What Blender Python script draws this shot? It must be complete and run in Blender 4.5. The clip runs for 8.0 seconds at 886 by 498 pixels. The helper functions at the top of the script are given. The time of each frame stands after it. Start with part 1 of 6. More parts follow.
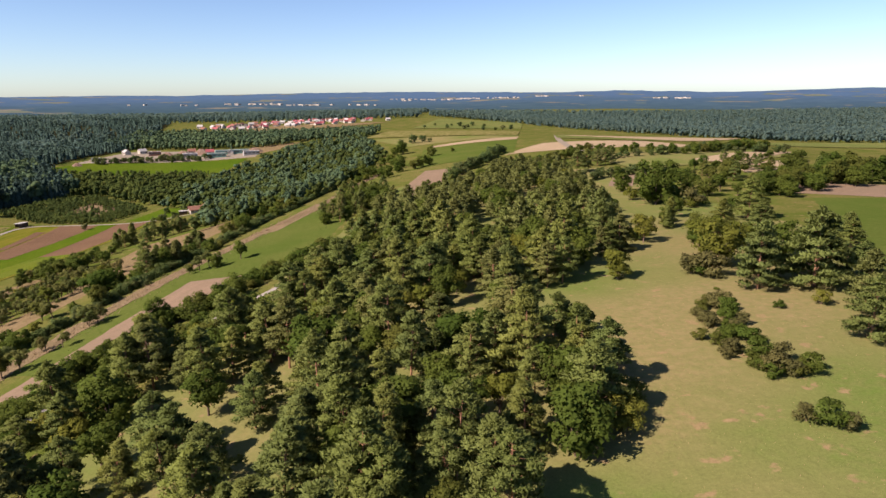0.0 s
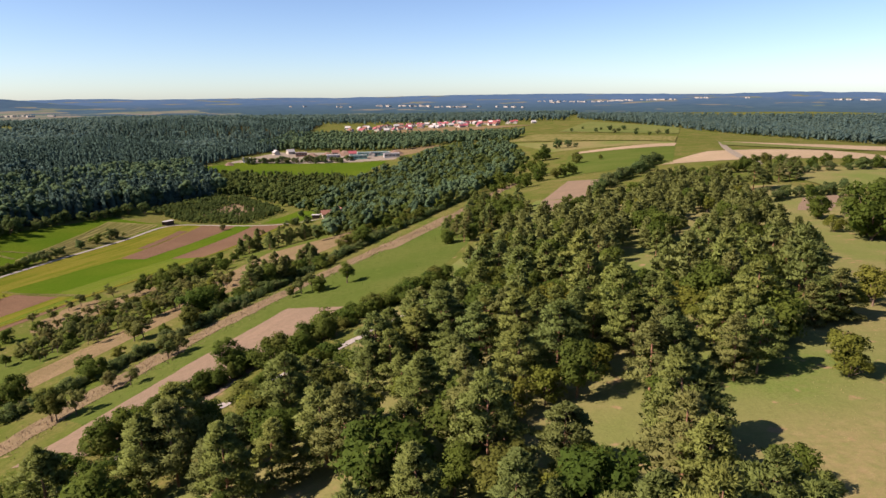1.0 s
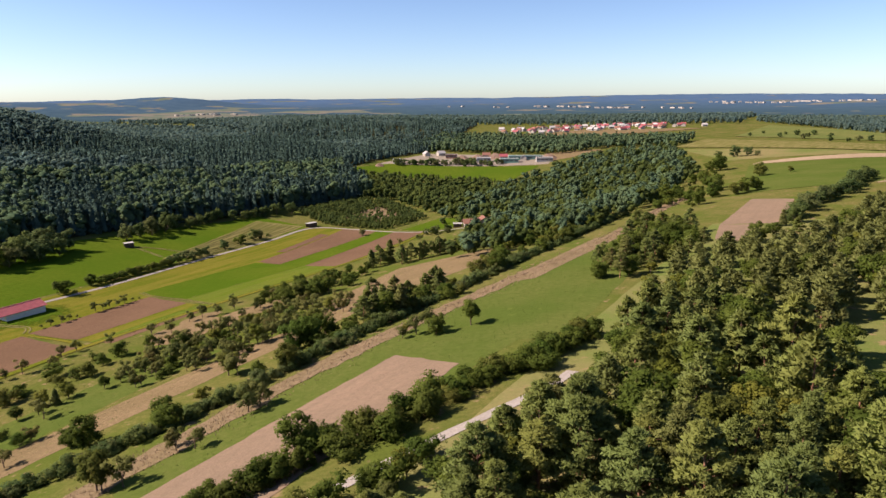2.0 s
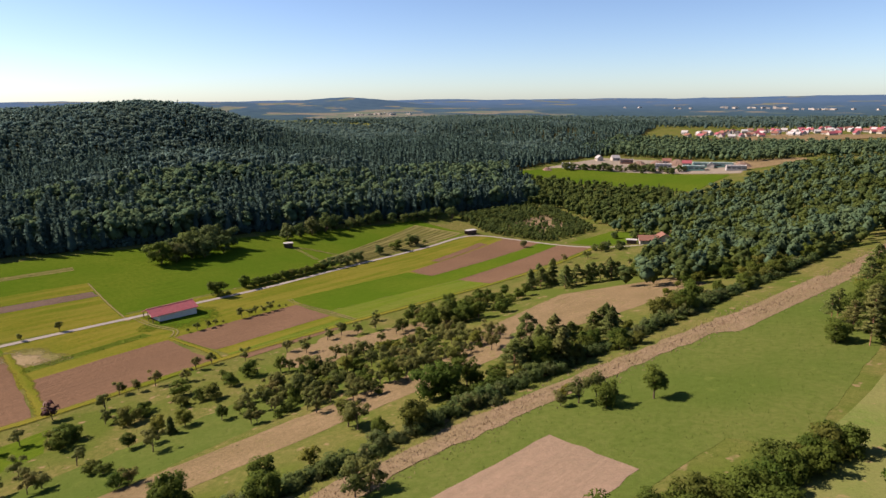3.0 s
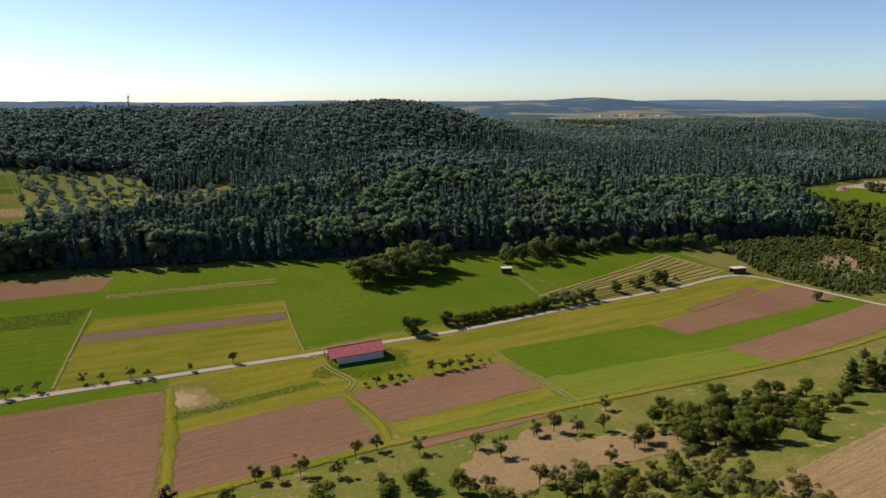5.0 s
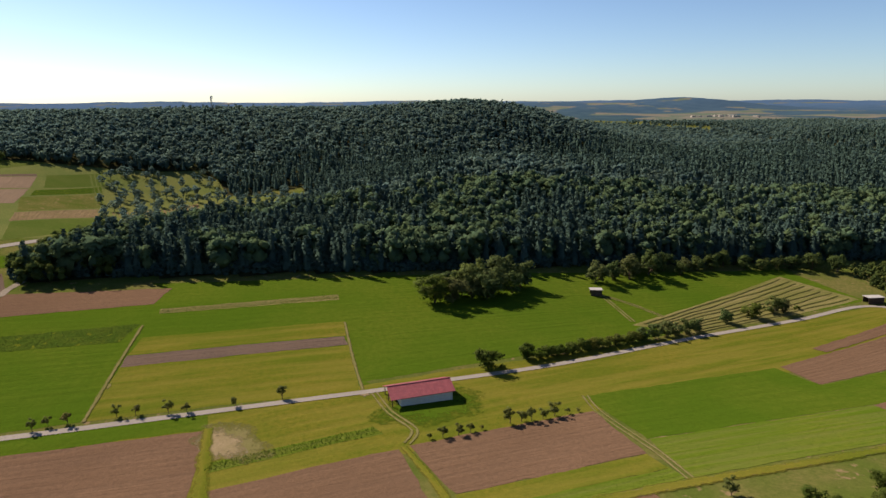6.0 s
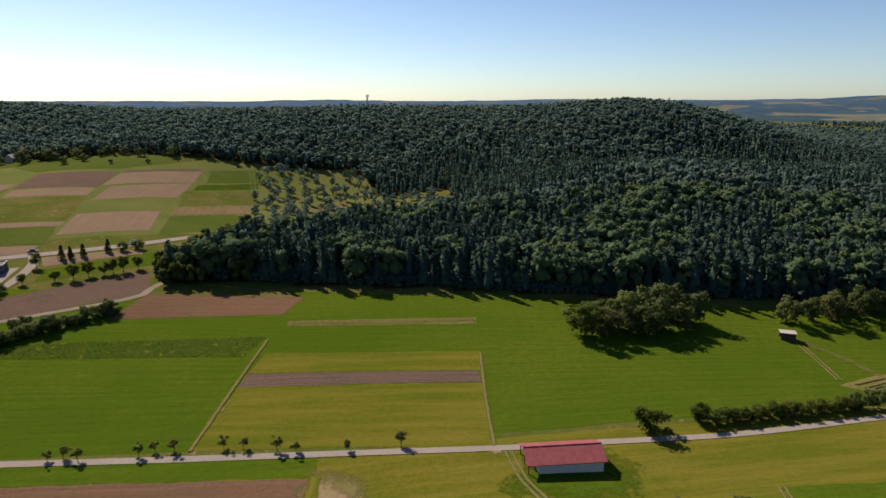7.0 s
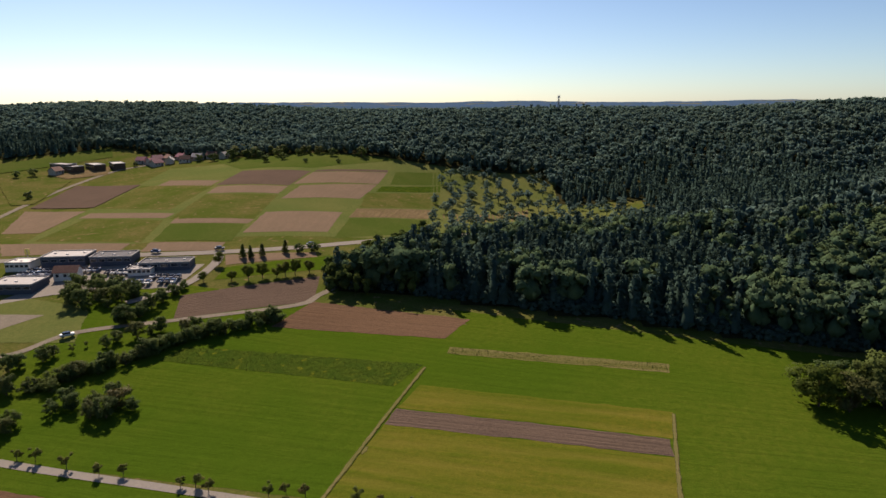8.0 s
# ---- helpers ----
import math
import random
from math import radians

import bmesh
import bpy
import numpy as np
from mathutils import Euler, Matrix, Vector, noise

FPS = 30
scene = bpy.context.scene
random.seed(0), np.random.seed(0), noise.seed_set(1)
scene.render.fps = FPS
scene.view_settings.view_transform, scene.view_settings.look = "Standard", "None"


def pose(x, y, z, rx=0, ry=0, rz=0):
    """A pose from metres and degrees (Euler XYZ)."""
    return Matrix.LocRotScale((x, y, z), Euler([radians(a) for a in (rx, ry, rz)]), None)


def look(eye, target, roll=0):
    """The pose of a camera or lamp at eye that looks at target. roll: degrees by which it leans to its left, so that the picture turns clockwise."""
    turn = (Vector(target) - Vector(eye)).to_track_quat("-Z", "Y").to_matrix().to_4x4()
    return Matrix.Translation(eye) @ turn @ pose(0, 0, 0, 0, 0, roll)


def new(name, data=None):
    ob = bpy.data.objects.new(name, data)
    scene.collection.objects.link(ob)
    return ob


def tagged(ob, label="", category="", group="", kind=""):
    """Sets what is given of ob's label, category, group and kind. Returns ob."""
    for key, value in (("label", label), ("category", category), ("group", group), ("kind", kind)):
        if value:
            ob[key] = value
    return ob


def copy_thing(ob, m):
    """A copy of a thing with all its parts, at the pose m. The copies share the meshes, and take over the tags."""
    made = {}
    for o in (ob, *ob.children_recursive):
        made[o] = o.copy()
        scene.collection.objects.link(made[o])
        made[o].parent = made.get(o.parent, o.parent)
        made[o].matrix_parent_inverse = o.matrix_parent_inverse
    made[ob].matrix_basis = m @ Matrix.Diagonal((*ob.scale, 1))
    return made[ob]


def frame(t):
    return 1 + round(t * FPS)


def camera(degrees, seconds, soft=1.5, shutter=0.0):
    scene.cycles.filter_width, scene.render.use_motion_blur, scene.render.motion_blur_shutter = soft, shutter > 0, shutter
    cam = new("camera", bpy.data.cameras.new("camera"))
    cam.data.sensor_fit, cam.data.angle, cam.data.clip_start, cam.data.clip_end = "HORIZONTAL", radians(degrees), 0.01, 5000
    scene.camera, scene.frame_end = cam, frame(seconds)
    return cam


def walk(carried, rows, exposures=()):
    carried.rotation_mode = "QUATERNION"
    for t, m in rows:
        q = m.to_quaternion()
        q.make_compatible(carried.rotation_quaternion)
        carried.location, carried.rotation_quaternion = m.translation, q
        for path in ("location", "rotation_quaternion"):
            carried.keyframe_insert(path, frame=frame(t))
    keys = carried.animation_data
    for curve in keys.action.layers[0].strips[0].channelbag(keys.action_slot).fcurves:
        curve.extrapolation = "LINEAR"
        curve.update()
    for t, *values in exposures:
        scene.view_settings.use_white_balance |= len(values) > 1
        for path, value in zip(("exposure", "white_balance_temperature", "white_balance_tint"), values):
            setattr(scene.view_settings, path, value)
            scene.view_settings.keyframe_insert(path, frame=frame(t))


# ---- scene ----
cam = camera(68.25, 8.0)
PATH = [
    (0, (232.41, -206.24, 72.90), (236.04, -157.74, 61.29), -0.49),
    (0.5, (235.09, -189.13, 72.81), (232.35, -140.55, 61.30), -0.55),
    (1, (235.62, -171.21, 72.71), (228.53, -123.04, 61.33), -0.58),
    (1.5, (234.10, -154.17, 72.95), (223.13, -106.71, 61.65), -0.50),
    (2, (230.98, -136.64, 73.26), (212.83, -91.44, 61.99), -0.54),
    (3.5, (207.16, -94.85, 72.73), (173.86, -59.24, 61.63), -0.45),
    (4, (197.23, -82.84, 72.85), (159.92, -51.46, 61.74), -0.45),
    (4.5, (186.26, -72.78, 72.78), (146.59, -44.44, 61.71), -0.27),
    (6, (149.62, -49.47, 72.41), (105.73, -28.20, 61.42), -0.24),
    (6.5, (136.40, -43.52, 72.44), (90.34, -27.52, 61.39), -0.22),
    (7, (123.31, -39.03, 72.96), (75.73, -28.36, 61.89), -0.17),
    (7.5, (109.58, -35.89, 72.95), (60.95, -32.12, 61.94), -0.15),
    (8, (96.06, -33.94, 73.00), (47.38, -37.17, 62.05), -0.26),
]
walk(cam, [(t, look(eye, target, roll)) for t, eye, target, roll in PATH], exposures=[(0, 1.13, 6850, 27), (2, 1.16, 6850, 27), (4, 0.91, 6900, 25), (6, 0.78, 6950, 20), (8, 0.52, 7100, 22)])

# ---- light ----
SUN_YAW, SUN_UP = radians(116), radians(40)  # yaw to the left of +y
world = bpy.data.worlds.new("sky")
scene.world = world
world.use_nodes = True
nt = world.node_tree
sky = nt.nodes.new("ShaderNodeTexSky")
sky.sky_type, sky.sun_disc = "NISHITA", False
sky.sun_elevation, sky.sun_rotation = SUN_UP, -SUN_YAW
sky.altitude, sky.air_density, sky.dust_density, sky.ozone_density = 400, 0.8, 0.5, 2.0
tint = nt.nodes.new("ShaderNodeMix")
tint.data_type, tint.blend_type = "RGBA", "MULTIPLY"
tint.inputs[0].default_value = 1.0
tint.inputs[7].default_value = (0.84, 0.985, 1.04, 1)
even = nt.nodes.new("ShaderNodeGamma")
even.inputs[1].default_value = 1.1
nt.links.new(sky.outputs[0], even.inputs[0])
nt.links.new(even.outputs[0], tint.inputs[6])
nt.links.new(tint.outputs[2], nt.nodes["Background"].inputs[0])
nt.nodes["Background"].inputs[1].default_value = 0.060
sun = new("sun", bpy.data.lights.new("sun", "SUN"))
sun.data.energy, sun.data.angle, sun.data.color = 5.0, radians(0.5), (1.0, 0.90, 0.76)
to_sun = Vector((-math.sin(SUN_YAW) * math.cos(SUN_UP), math.cos(SUN_YAW) * math.cos(SUN_UP), math.sin(SUN_UP)))
sun.matrix_world = look(to_sun * 300, (0, 0, 0))

# ---- materials ----
def nodes_of(name):
    m = bpy.data.materials.new(name)
    m.use_nodes = True
    n = m.node_tree.nodes
    return m, n, m.node_tree.links, n["Principled BSDF"]


def mix_colours(n, l, fac, a, b):
    mx = n.new("ShaderNodeMix")
    mx.data_type = "RGBA"
    if fac is not None:
        l.new(fac, mx.inputs[0])
    for k, v in ((6, a), (7, b)):
        if isinstance(v, tuple):
            mx.inputs[k].default_value = (*v, 1)
        else:
            l.new(v, mx.inputs[k])
    return mx.outputs[2]


def noise_of(n, l, where, scale, detail=4.0, lo=0.35, hi=0.65, rough=0.55):
    t = n.new("ShaderNodeTexNoise")
    t.inputs["Scale"].default_value, t.inputs["Detail"].default_value, t.inputs["Roughness"].default_value = scale, detail, rough
    l.new(where, t.inputs["Vector"])
    r = n.new("ShaderNodeMapRange")
    r.inputs[1].default_value, r.inputs[2].default_value = lo, hi
    l.new(t.outputs["Fac"], r.inputs[0])
    return r.outputs[0]


def earth(name, colours, patch=0.05, grain=1.2, rows=0.0, row_colour=None, row_mix=0.5, bump=0.25, speck=None):
    """Ground cover: two base colours in large patches, a third in fine grain, and rows along the field when rows (per metre) is given."""
    m, n, l, b = nodes_of(name)
    pos = n.new("ShaderNodeNewGeometry").outputs["Position"]
    big = noise_of(n, l, pos, patch, 5.0, 0.38, 0.62)
    fine = noise_of(n, l, pos, grain, 6.0, 0.3, 0.75, 0.7)
    col = mix_colours(n, l, big, colours[0], colours[1])
    col = mix_colours(n, l, fine, col, colours[2])
    height = fine
    if rows:
        uv = n.new("ShaderNodeUVMap").outputs[0]
        sc = n.new("ShaderNodeMapping")
        sc.inputs["Scale"].default_value = (0.02, rows, 1)
        l.new(uv, sc.inputs[0])
        lines = noise_of(n, l, sc.outputs[0], 1.0, 3.0, 0.4, 0.6)
        soft = n.new("ShaderNodeMath")
        soft.operation = "MULTIPLY"
        soft.inputs[1].default_value = row_mix
        l.new(lines, soft.inputs[0])
        col = mix_colours(n, l, soft.outputs[0], col, row_colour or colours[2])
        add = n.new("ShaderNodeMath")
        add.operation = "ADD"
        l.new(lines, add.inputs[0])
        l.new(fine, add.inputs[1])
        height = add.outputs[0]
    if speck:
        dots = noise_of(n, l, pos, 0.35, 3.0, 0.62, 0.7)
        col = mix_colours(n, l, dots, col, speck)
    tiny = noise_of(n, l, pos, 3.2, 6.0, 0.25, 0.75, 0.8)
    depth = n.new("ShaderNodeMapRange")
    depth.inputs[3].default_value, depth.inputs[4].default_value = 0.74, 1.26
    l.new(tiny, depth.inputs[0])
    hue = n.new("ShaderNodeHueSaturation")
    l.new(depth.outputs[0], hue.inputs["Value"])
    l.new(col, hue.inputs["Color"])
    l.new(hue.outputs[0], b.inputs["Base Color"])
    b.inputs["Roughness"].default_value = 0.95
    b.inputs["Specular IOR Level"].default_value = 0.0
    bp = n.new("ShaderNodeBump")
    bp.inputs["Strength"].default_value, bp.inputs["Distance"].default_value = bump, 0.4
    l.new(height, bp.inputs["Height"])
    l.new(bp.outputs[0], b.inputs["Normal"])
    return m


def foliage(name, tints, glow=0.3, spread=0.45, gloss=0.25, patch=0.0):
    """Leaves: the tint varies from tree to tree, or in patches of a wood, its depth from tuft to tuft; some light passes through."""
    m, n, l, b = nodes_of(name)
    geo = n.new("ShaderNodeNewGeometry")
    ramp = n.new("ShaderNodeValToRGB")
    while len(ramp.color_ramp.elements) < len(tints):
        ramp.color_ramp.elements.new(0.5)
    for i, (e, c) in enumerate(zip(ramp.color_ramp.elements, tints)):
        e.position, e.color = i / max(1, len(tints) - 1), (*c, 1)
    if patch:
        l.new(noise_of(n, l, geo.outputs["Position"], patch, 4.0, 0.3, 0.7, 0.7), ramp.inputs[0])
    else:
        l.new(n.new("ShaderNodeObjectInfo").outputs["Random"], ramp.inputs[0])
    big = noise_of(n, l, geo.outputs["Position"], 0.12, 3.0)
    depth = n.new("ShaderNodeMath")
    depth.operation = "ADD"
    l.new(big, depth.inputs[0])
    l.new(geo.outputs["Random Per Island"], depth.inputs[1])
    v = n.new("ShaderNodeMapRange")
    v.inputs[2].default_value, v.inputs[3].default_value, v.inputs[4].default_value = 2.0, 1 - spread, 1 + spread
    l.new(depth.outputs[0], v.inputs[0])
    hue = n.new("ShaderNodeHueSaturation")
    l.new(v.outputs[0], hue.inputs["Value"])
    l.new(ramp.outputs[0], hue.inputs["Color"])
    col = hue.outputs[0]
    l.new(col, b.inputs["Base Color"])
    b.inputs["Roughness"].default_value = 0.65
    b.inputs["Specular IOR Level"].default_value = gloss
    tr = n.new("ShaderNodeBsdfTranslucent")
    l.new(col, tr.inputs[0])
    mx = n.new("ShaderNodeMixShader")
    mx.inputs[0].default_value = glow
    l.new(b.outputs[0], mx.inputs[1])
    l.new(tr.outputs[0], mx.inputs[2])
    l.new(mx.outputs[0], n["Material Output"].inputs[0])
    return m


def paint(name, colour, rough=0.6, metal=0.0, vary=0.15, scale=1.5):
    m, n, l, b = nodes_of(name)
    pos = n.new("ShaderNodeNewGeometry").outputs["Position"]
    f = noise_of(n, l, pos, scale, 5.0)
    l.new(mix_colours(n, l, f, tuple(c * (1 - vary) for c in colour), tuple(min(1, c * (1 + vary)) for c in colour)), b.inputs["Base Color"])
    b.inputs["Roughness"].default_value, b.inputs["Metallic"].default_value = rough, metal
    b.inputs["Specular IOR Level"].default_value = 0.5 if rough < 0.6 else 0.15
    return m


def soft(mat):
    """The same ground cover thinning out towards its ragged rim, along the mesh's attribute 'cover'."""
    m = mat.copy()
    m.name = "thin_" + mat.name
    n, l = m.node_tree.nodes, m.node_tree.links
    cover = n.new("ShaderNodeAttribute")
    cover.attribute_name = "cover"
    where = n.new("ShaderNodeNewGeometry").outputs["Position"]
    ragged = noise_of(n, l, where, 0.7, 5.0, 0.2, 0.8, 0.7)
    total = n.new("ShaderNodeMath")
    total.operation = "ADD"
    l.new(cover.outputs["Fac"], total.inputs[0])
    l.new(ragged, total.inputs[1])
    share = n.new("ShaderNodeMapRange")
    share.inputs[1].default_value, share.inputs[2].default_value = 0.40, 1.0
    l.new(total.outputs[0], share.inputs[0])
    clear = n.new("ShaderNodeBsdfTransparent")
    mx = n.new("ShaderNodeMixShader")
    l.new(share.outputs[0], mx.inputs[0])
    l.new(clear.outputs[0], mx.inputs[1])
    l.new(n["Principled BSDF"].outputs[0], mx.inputs[2])
    l.new(mx.outputs[0], n["Material Output"].inputs[0])
    return m


def cover_of(me, values):
    me.attributes.new("cover", "FLOAT", "POINT").data.foreach_set("value", np.asarray(values, np.float32).ravel())


PASTURE = earth("pasture", [(0.060, 0.088, 0.018), (0.088, 0.102, 0.027), (0.048, 0.073, 0.013)], 0.04, 0.8, speck=(0.07, 0.095, 0.02))
GRASS = earth("grass", [(0.095, 0.118, 0.034), (0.135, 0.135, 0.045), (0.075, 0.098, 0.028)], 0.03, 0.9)
LUSH = earth("lush_grass", [(0.048, 0.088, 0.007), (0.076, 0.102, 0.011), (0.040, 0.075, 0.006)], 0.022, 0.6, rows=0.3, row_mix=0.07)
MOWN = earth("mown_grass", [(0.078, 0.098, 0.010), (0.126, 0.112, 0.016), (0.062, 0.084, 0.009)], 0.03, 0.7, rows=0.22, row_colour=(0.160, 0.130, 0.026), row_mix=0.45)
WEEDS = earth("weedy_grass", [(0.042, 0.075, 0.009), (0.062, 0.088, 0.011), (0.030, 0.055, 0.008)], 0.25, 0.9, speck=(0.11, 0.125, 0.012), bump=0.6)
DRY = earth("dry_meadow", [(0.082, 0.122, 0.026), (0.190, 0.150, 0.072), (0.112, 0.120, 0.040)], 0.022, 0.8, speck=(0.19, 0.14, 0.07))
ROUGH = earth("rough_grass", [(0.068, 0.092, 0.017), (0.136, 0.116, 0.041), (0.054, 0.071, 0.014)], 0.06, 0.9, speck=(0.163, 0.122, 0.061))
CROP = earth("young_crop", [(0.070, 0.112, 0.010), (0.098, 0.122, 0.014), (0.056, 0.096, 0.008)], 0.05, 0.8, rows=0.55, row_colour=(0.110, 0.116, 0.030), row_mix=0.5)
PALE_TAN = earth("pale_stubble", [(0.31, 0.235, 0.16), (0.26, 0.20, 0.13), (0.22, 0.175, 0.105)], 0.02, 0.5, rows=0.12, row_mix=0.3)
TAN = earth("dry_grass", [(0.195, 0.142, 0.080), (0.155, 0.116, 0.061), (0.122, 0.094, 0.048)], 0.09, 1.1, rows=0.3, row_mix=0.1, speck=(0.12, 0.11, 0.04), bump=0.5)
# Darker than PALE_SOIL; the valley's backlit look is put into this colour.
SOIL = earth("ploughed_soil", [(0.142, 0.088, 0.054), (0.118, 0.073, 0.045), (0.098, 0.062, 0.038)], 0.03, 1.0, rows=0.5, row_colour=(0.112, 0.078, 0.056), row_mix=0.1, bump=0.3)
DARK_SOIL = earth("dark_soil", [(0.100, 0.072, 0.054), (0.082, 0.060, 0.045), (0.112, 0.082, 0.062)], 0.08, 1.0, rows=0.8, row_mix=0.25, bump=0.4)
PALE_SOIL = earth("pale_harrowed_soil", [(0.205, 0.145, 0.100), (0.175, 0.128, 0.088), (0.145, 0.110, 0.074)], 0.06, 0.8, rows=0.3, row_mix=0.35)
HEATHER = earth("brown_weeds", [(0.185, 0.136, 0.086), (0.155, 0.120, 0.068), (0.128, 0.100, 0.054)], 0.15, 0.7, bump=0.6)
TRODDEN = earth("trodden_grass", [(0.150, 0.132, 0.056), (0.112, 0.114, 0.034), (0.125, 0.115, 0.044)], 0.12, 0.8)
STUBBLE = earth("stubble", [(0.190, 0.156, 0.070), (0.160, 0.140, 0.056), (0.115, 0.115, 0.036)], 0.05, 1.0, rows=0.25, row_colour=(0.088, 0.095, 0.024), row_mix=0.8)
GRAVEL = earth("gravel", [(0.24, 0.21, 0.165), (0.20, 0.18, 0.14), (0.15, 0.13, 0.10)], 0.25, 1.5)
PALE_GRAVEL = earth("pale_limestone_gravel", [(0.29, 0.265, 0.235), (0.255, 0.235, 0.205), (0.21, 0.19, 0.165)], 0.3, 1.5)
SAND = earth("trampled_earth", [(0.24, 0.185, 0.115), (0.20, 0.16, 0.09), (0.17, 0.14, 0.07)], 0.3, 1.0)
SOFT_TRODDEN, SOFT_SAND, SOFT_LUSH, SOFT_MOWN = soft(TRODDEN), soft(SAND), soft(LUSH), soft(MOWN)
ASPHALT = earth("asphalt", [(0.265, 0.240, 0.205), (0.235, 0.215, 0.185), (0.200, 0.185, 0.160)], 0.1, 2.0, bump=0.05)
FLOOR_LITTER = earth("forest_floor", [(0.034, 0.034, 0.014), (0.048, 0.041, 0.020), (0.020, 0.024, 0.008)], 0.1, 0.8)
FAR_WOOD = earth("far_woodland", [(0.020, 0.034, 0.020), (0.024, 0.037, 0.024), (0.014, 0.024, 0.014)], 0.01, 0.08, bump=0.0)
PINE = foliage("pine_needles", [(0.106, 0.142, 0.040), (0.136, 0.164, 0.040), (0.112, 0.144, 0.042), (0.152, 0.170, 0.042), (0.104, 0.140, 0.040), (0.140, 0.146, 0.046)], 0.35, 0.3, gloss=0.05)
LEAF = foliage("broad_leaves", [(0.056, 0.094, 0.016), (0.094, 0.124, 0.022), (0.066, 0.100, 0.018), (0.110, 0.118, 0.026)], 0.5, 0.3, gloss=0.04)
YELLOW_LEAF = foliage("yellowing_leaves", [(0.092, 0.114, 0.018), (0.132, 0.136, 0.024)], 0.4, 0.3, gloss=0.04)
ORCHARD = foliage("orchard_leaves", [(0.092, 0.118, 0.034), (0.138, 0.146, 0.044), (0.104, 0.128, 0.036), (0.150, 0.138, 0.046)], 0.55, 0.3, gloss=0.04)
BROWN_LEAF = foliage("brownish_leaves", [(0.080, 0.080, 0.026), (0.104, 0.096, 0.032)], 0.3, 0.3, gloss=0.08)
PURPLE_LEAF = foliage("purple_leaves", [(0.09, 0.04, 0.04), (0.12, 0.05, 0.045)])
# Needle colour carries painted haze: its blue is raised close to green.
HAZE_SPRUCE = foliage("spruce_needles", [(0.037, 0.070, 0.060), (0.047, 0.080, 0.062), (0.040, 0.073, 0.066)], 0.14, 0.22, 0.0, 0.06)
# Leaves for far trees, lightened and blued to stand in for haze.
HAZE_BLUE_LEAF = foliage("hill_beech_leaves", [(0.080, 0.142, 0.128), (0.112, 0.166, 0.126), (0.086, 0.148, 0.136), (0.100, 0.156, 0.128)], 0.55, 0.2, 0.0, 0.05)
BEECH = foliage("beech_leaves", [(0.047, 0.084, 0.049), (0.070, 0.104, 0.047), (0.053, 0.091, 0.051), (0.066, 0.096, 0.049)], 0.12, 0.22, 0.0, 0.06)
HEDGE_LEAF = foliage("hedge_leaves", [(0.066, 0.108, 0.036), (0.106, 0.140, 0.040), (0.076, 0.118, 0.040), (0.112, 0.126, 0.046)], 0.5, 0.3, gloss=0.03)
SLOPE_LEAF = foliage("slope_leaves", [(0.054, 0.088, 0.028), (0.094, 0.122, 0.032), (0.066, 0.100, 0.032), (0.088, 0.104, 0.032)], 0.48, 0.3, 0.0, 0.08)
BARK = paint("bark", (0.12, 0.085, 0.06), 0.9, vary=0.4, scale=3)
PINE_BARK = paint("pine_bark", (0.22, 0.12, 0.07), 0.9, vary=0.4, scale=3)

# ---- ground ----
GRID_X, GRID_Y = np.linspace(-460, 460, 8), np.linspace(-260, 600, 8)
SWELL = np.array([  # height of the rolling ground at the knots, over 20 m
    [-7.9, 2.7, 1.2, 3.0, 1.5, -0.2, -2.0, -1.8], [-7.2, 15.6, -26.7, 6.2, -0.9, -3.2, -0.5, -2.7],
    [-5.6, 3.9, -9.0, 5.9, -2.5, -0.2, -1.7, -6.8], [-5.4, -3.6, -2.2, -7.9, -7.6, -4.9, -2.2, -3.5],
    [-7.7, -14.7, -9.2, -11.0, -13.8, -8.1, -3.8, -3.7], [1.0, 7.2, 4.0, 4.5, -2.0, -2.7, 0.1, 1.4],
    [5.8, 11.6, 3.4, 4.2, 8.9, 4.2, 5.8, 2.6], [5.7, 4.7, 7.6, 6.2, 6.7, 4.0, 1.5, 0.4]])
HILLS = [(-610, 100, 200, 330, 36), (-480, 328, 125, 120, 28), (-205, 190, 60, 120, 10), (-335, 260, 65, 130, -15), (-215, 420, 90, 140, 6), (-700, -350, 300, 260, 30), (-650, -620, 300, 250, 30), (-900, 600, 250, 250, 18), (-350, 850, 300, 250, 10), (330, 1250, 400, 350, 8)]


def ground(x, y):
    x, y = np.asarray(x, float), np.asarray(y, float)
    bx = np.exp(-(((x.ravel()[:, None] - GRID_X) / 125) ** 2))
    by = np.exp(-(((y.ravel()[:, None] - GRID_Y) / 125) ** 2))
    z = 20 + np.einsum("ni,ij,nj->n", bx, SWELL, by).reshape(x.shape)
    for a, b, r, s, h in HILLS:
        z = z + h * np.exp(-(((x - a) / r) ** 2) - ((y - b) / s) ** 2)
    return z


def mesh_np(name, v, f, uv=None, normals=None):
    """A mesh from an array of places and an array of faces, all with the same number of corners."""
    v, f = np.asarray(v, np.float32), np.asarray(f, np.int32)
    me = bpy.data.meshes.new(name)
    me.vertices.add(len(v))
    me.vertices.foreach_set("co", v.ravel())
    me.loops.add(f.size)
    me.loops.foreach_set("vertex_index", f.ravel())
    me.polygons.add(len(f))
    me.polygons.foreach_set("loop_start", np.arange(0, f.size, f.shape[1], dtype=np.int32))
    if uv is not None:
        me.uv_layers.new(name="UVMap").data.foreach_set("uv", np.asarray(uv, np.float32)[f.ravel()].ravel())
    me.update(calc_edges=True)
    if normals is not None:  # soft shading of leaves, along the way they face out of the crown
        me.polygons.foreach_set("use_smooth", np.ones(len(f), bool))
        me.normals_split_custom_set_from_vertices(np.asarray(normals, np.float32).tolist())
    return me


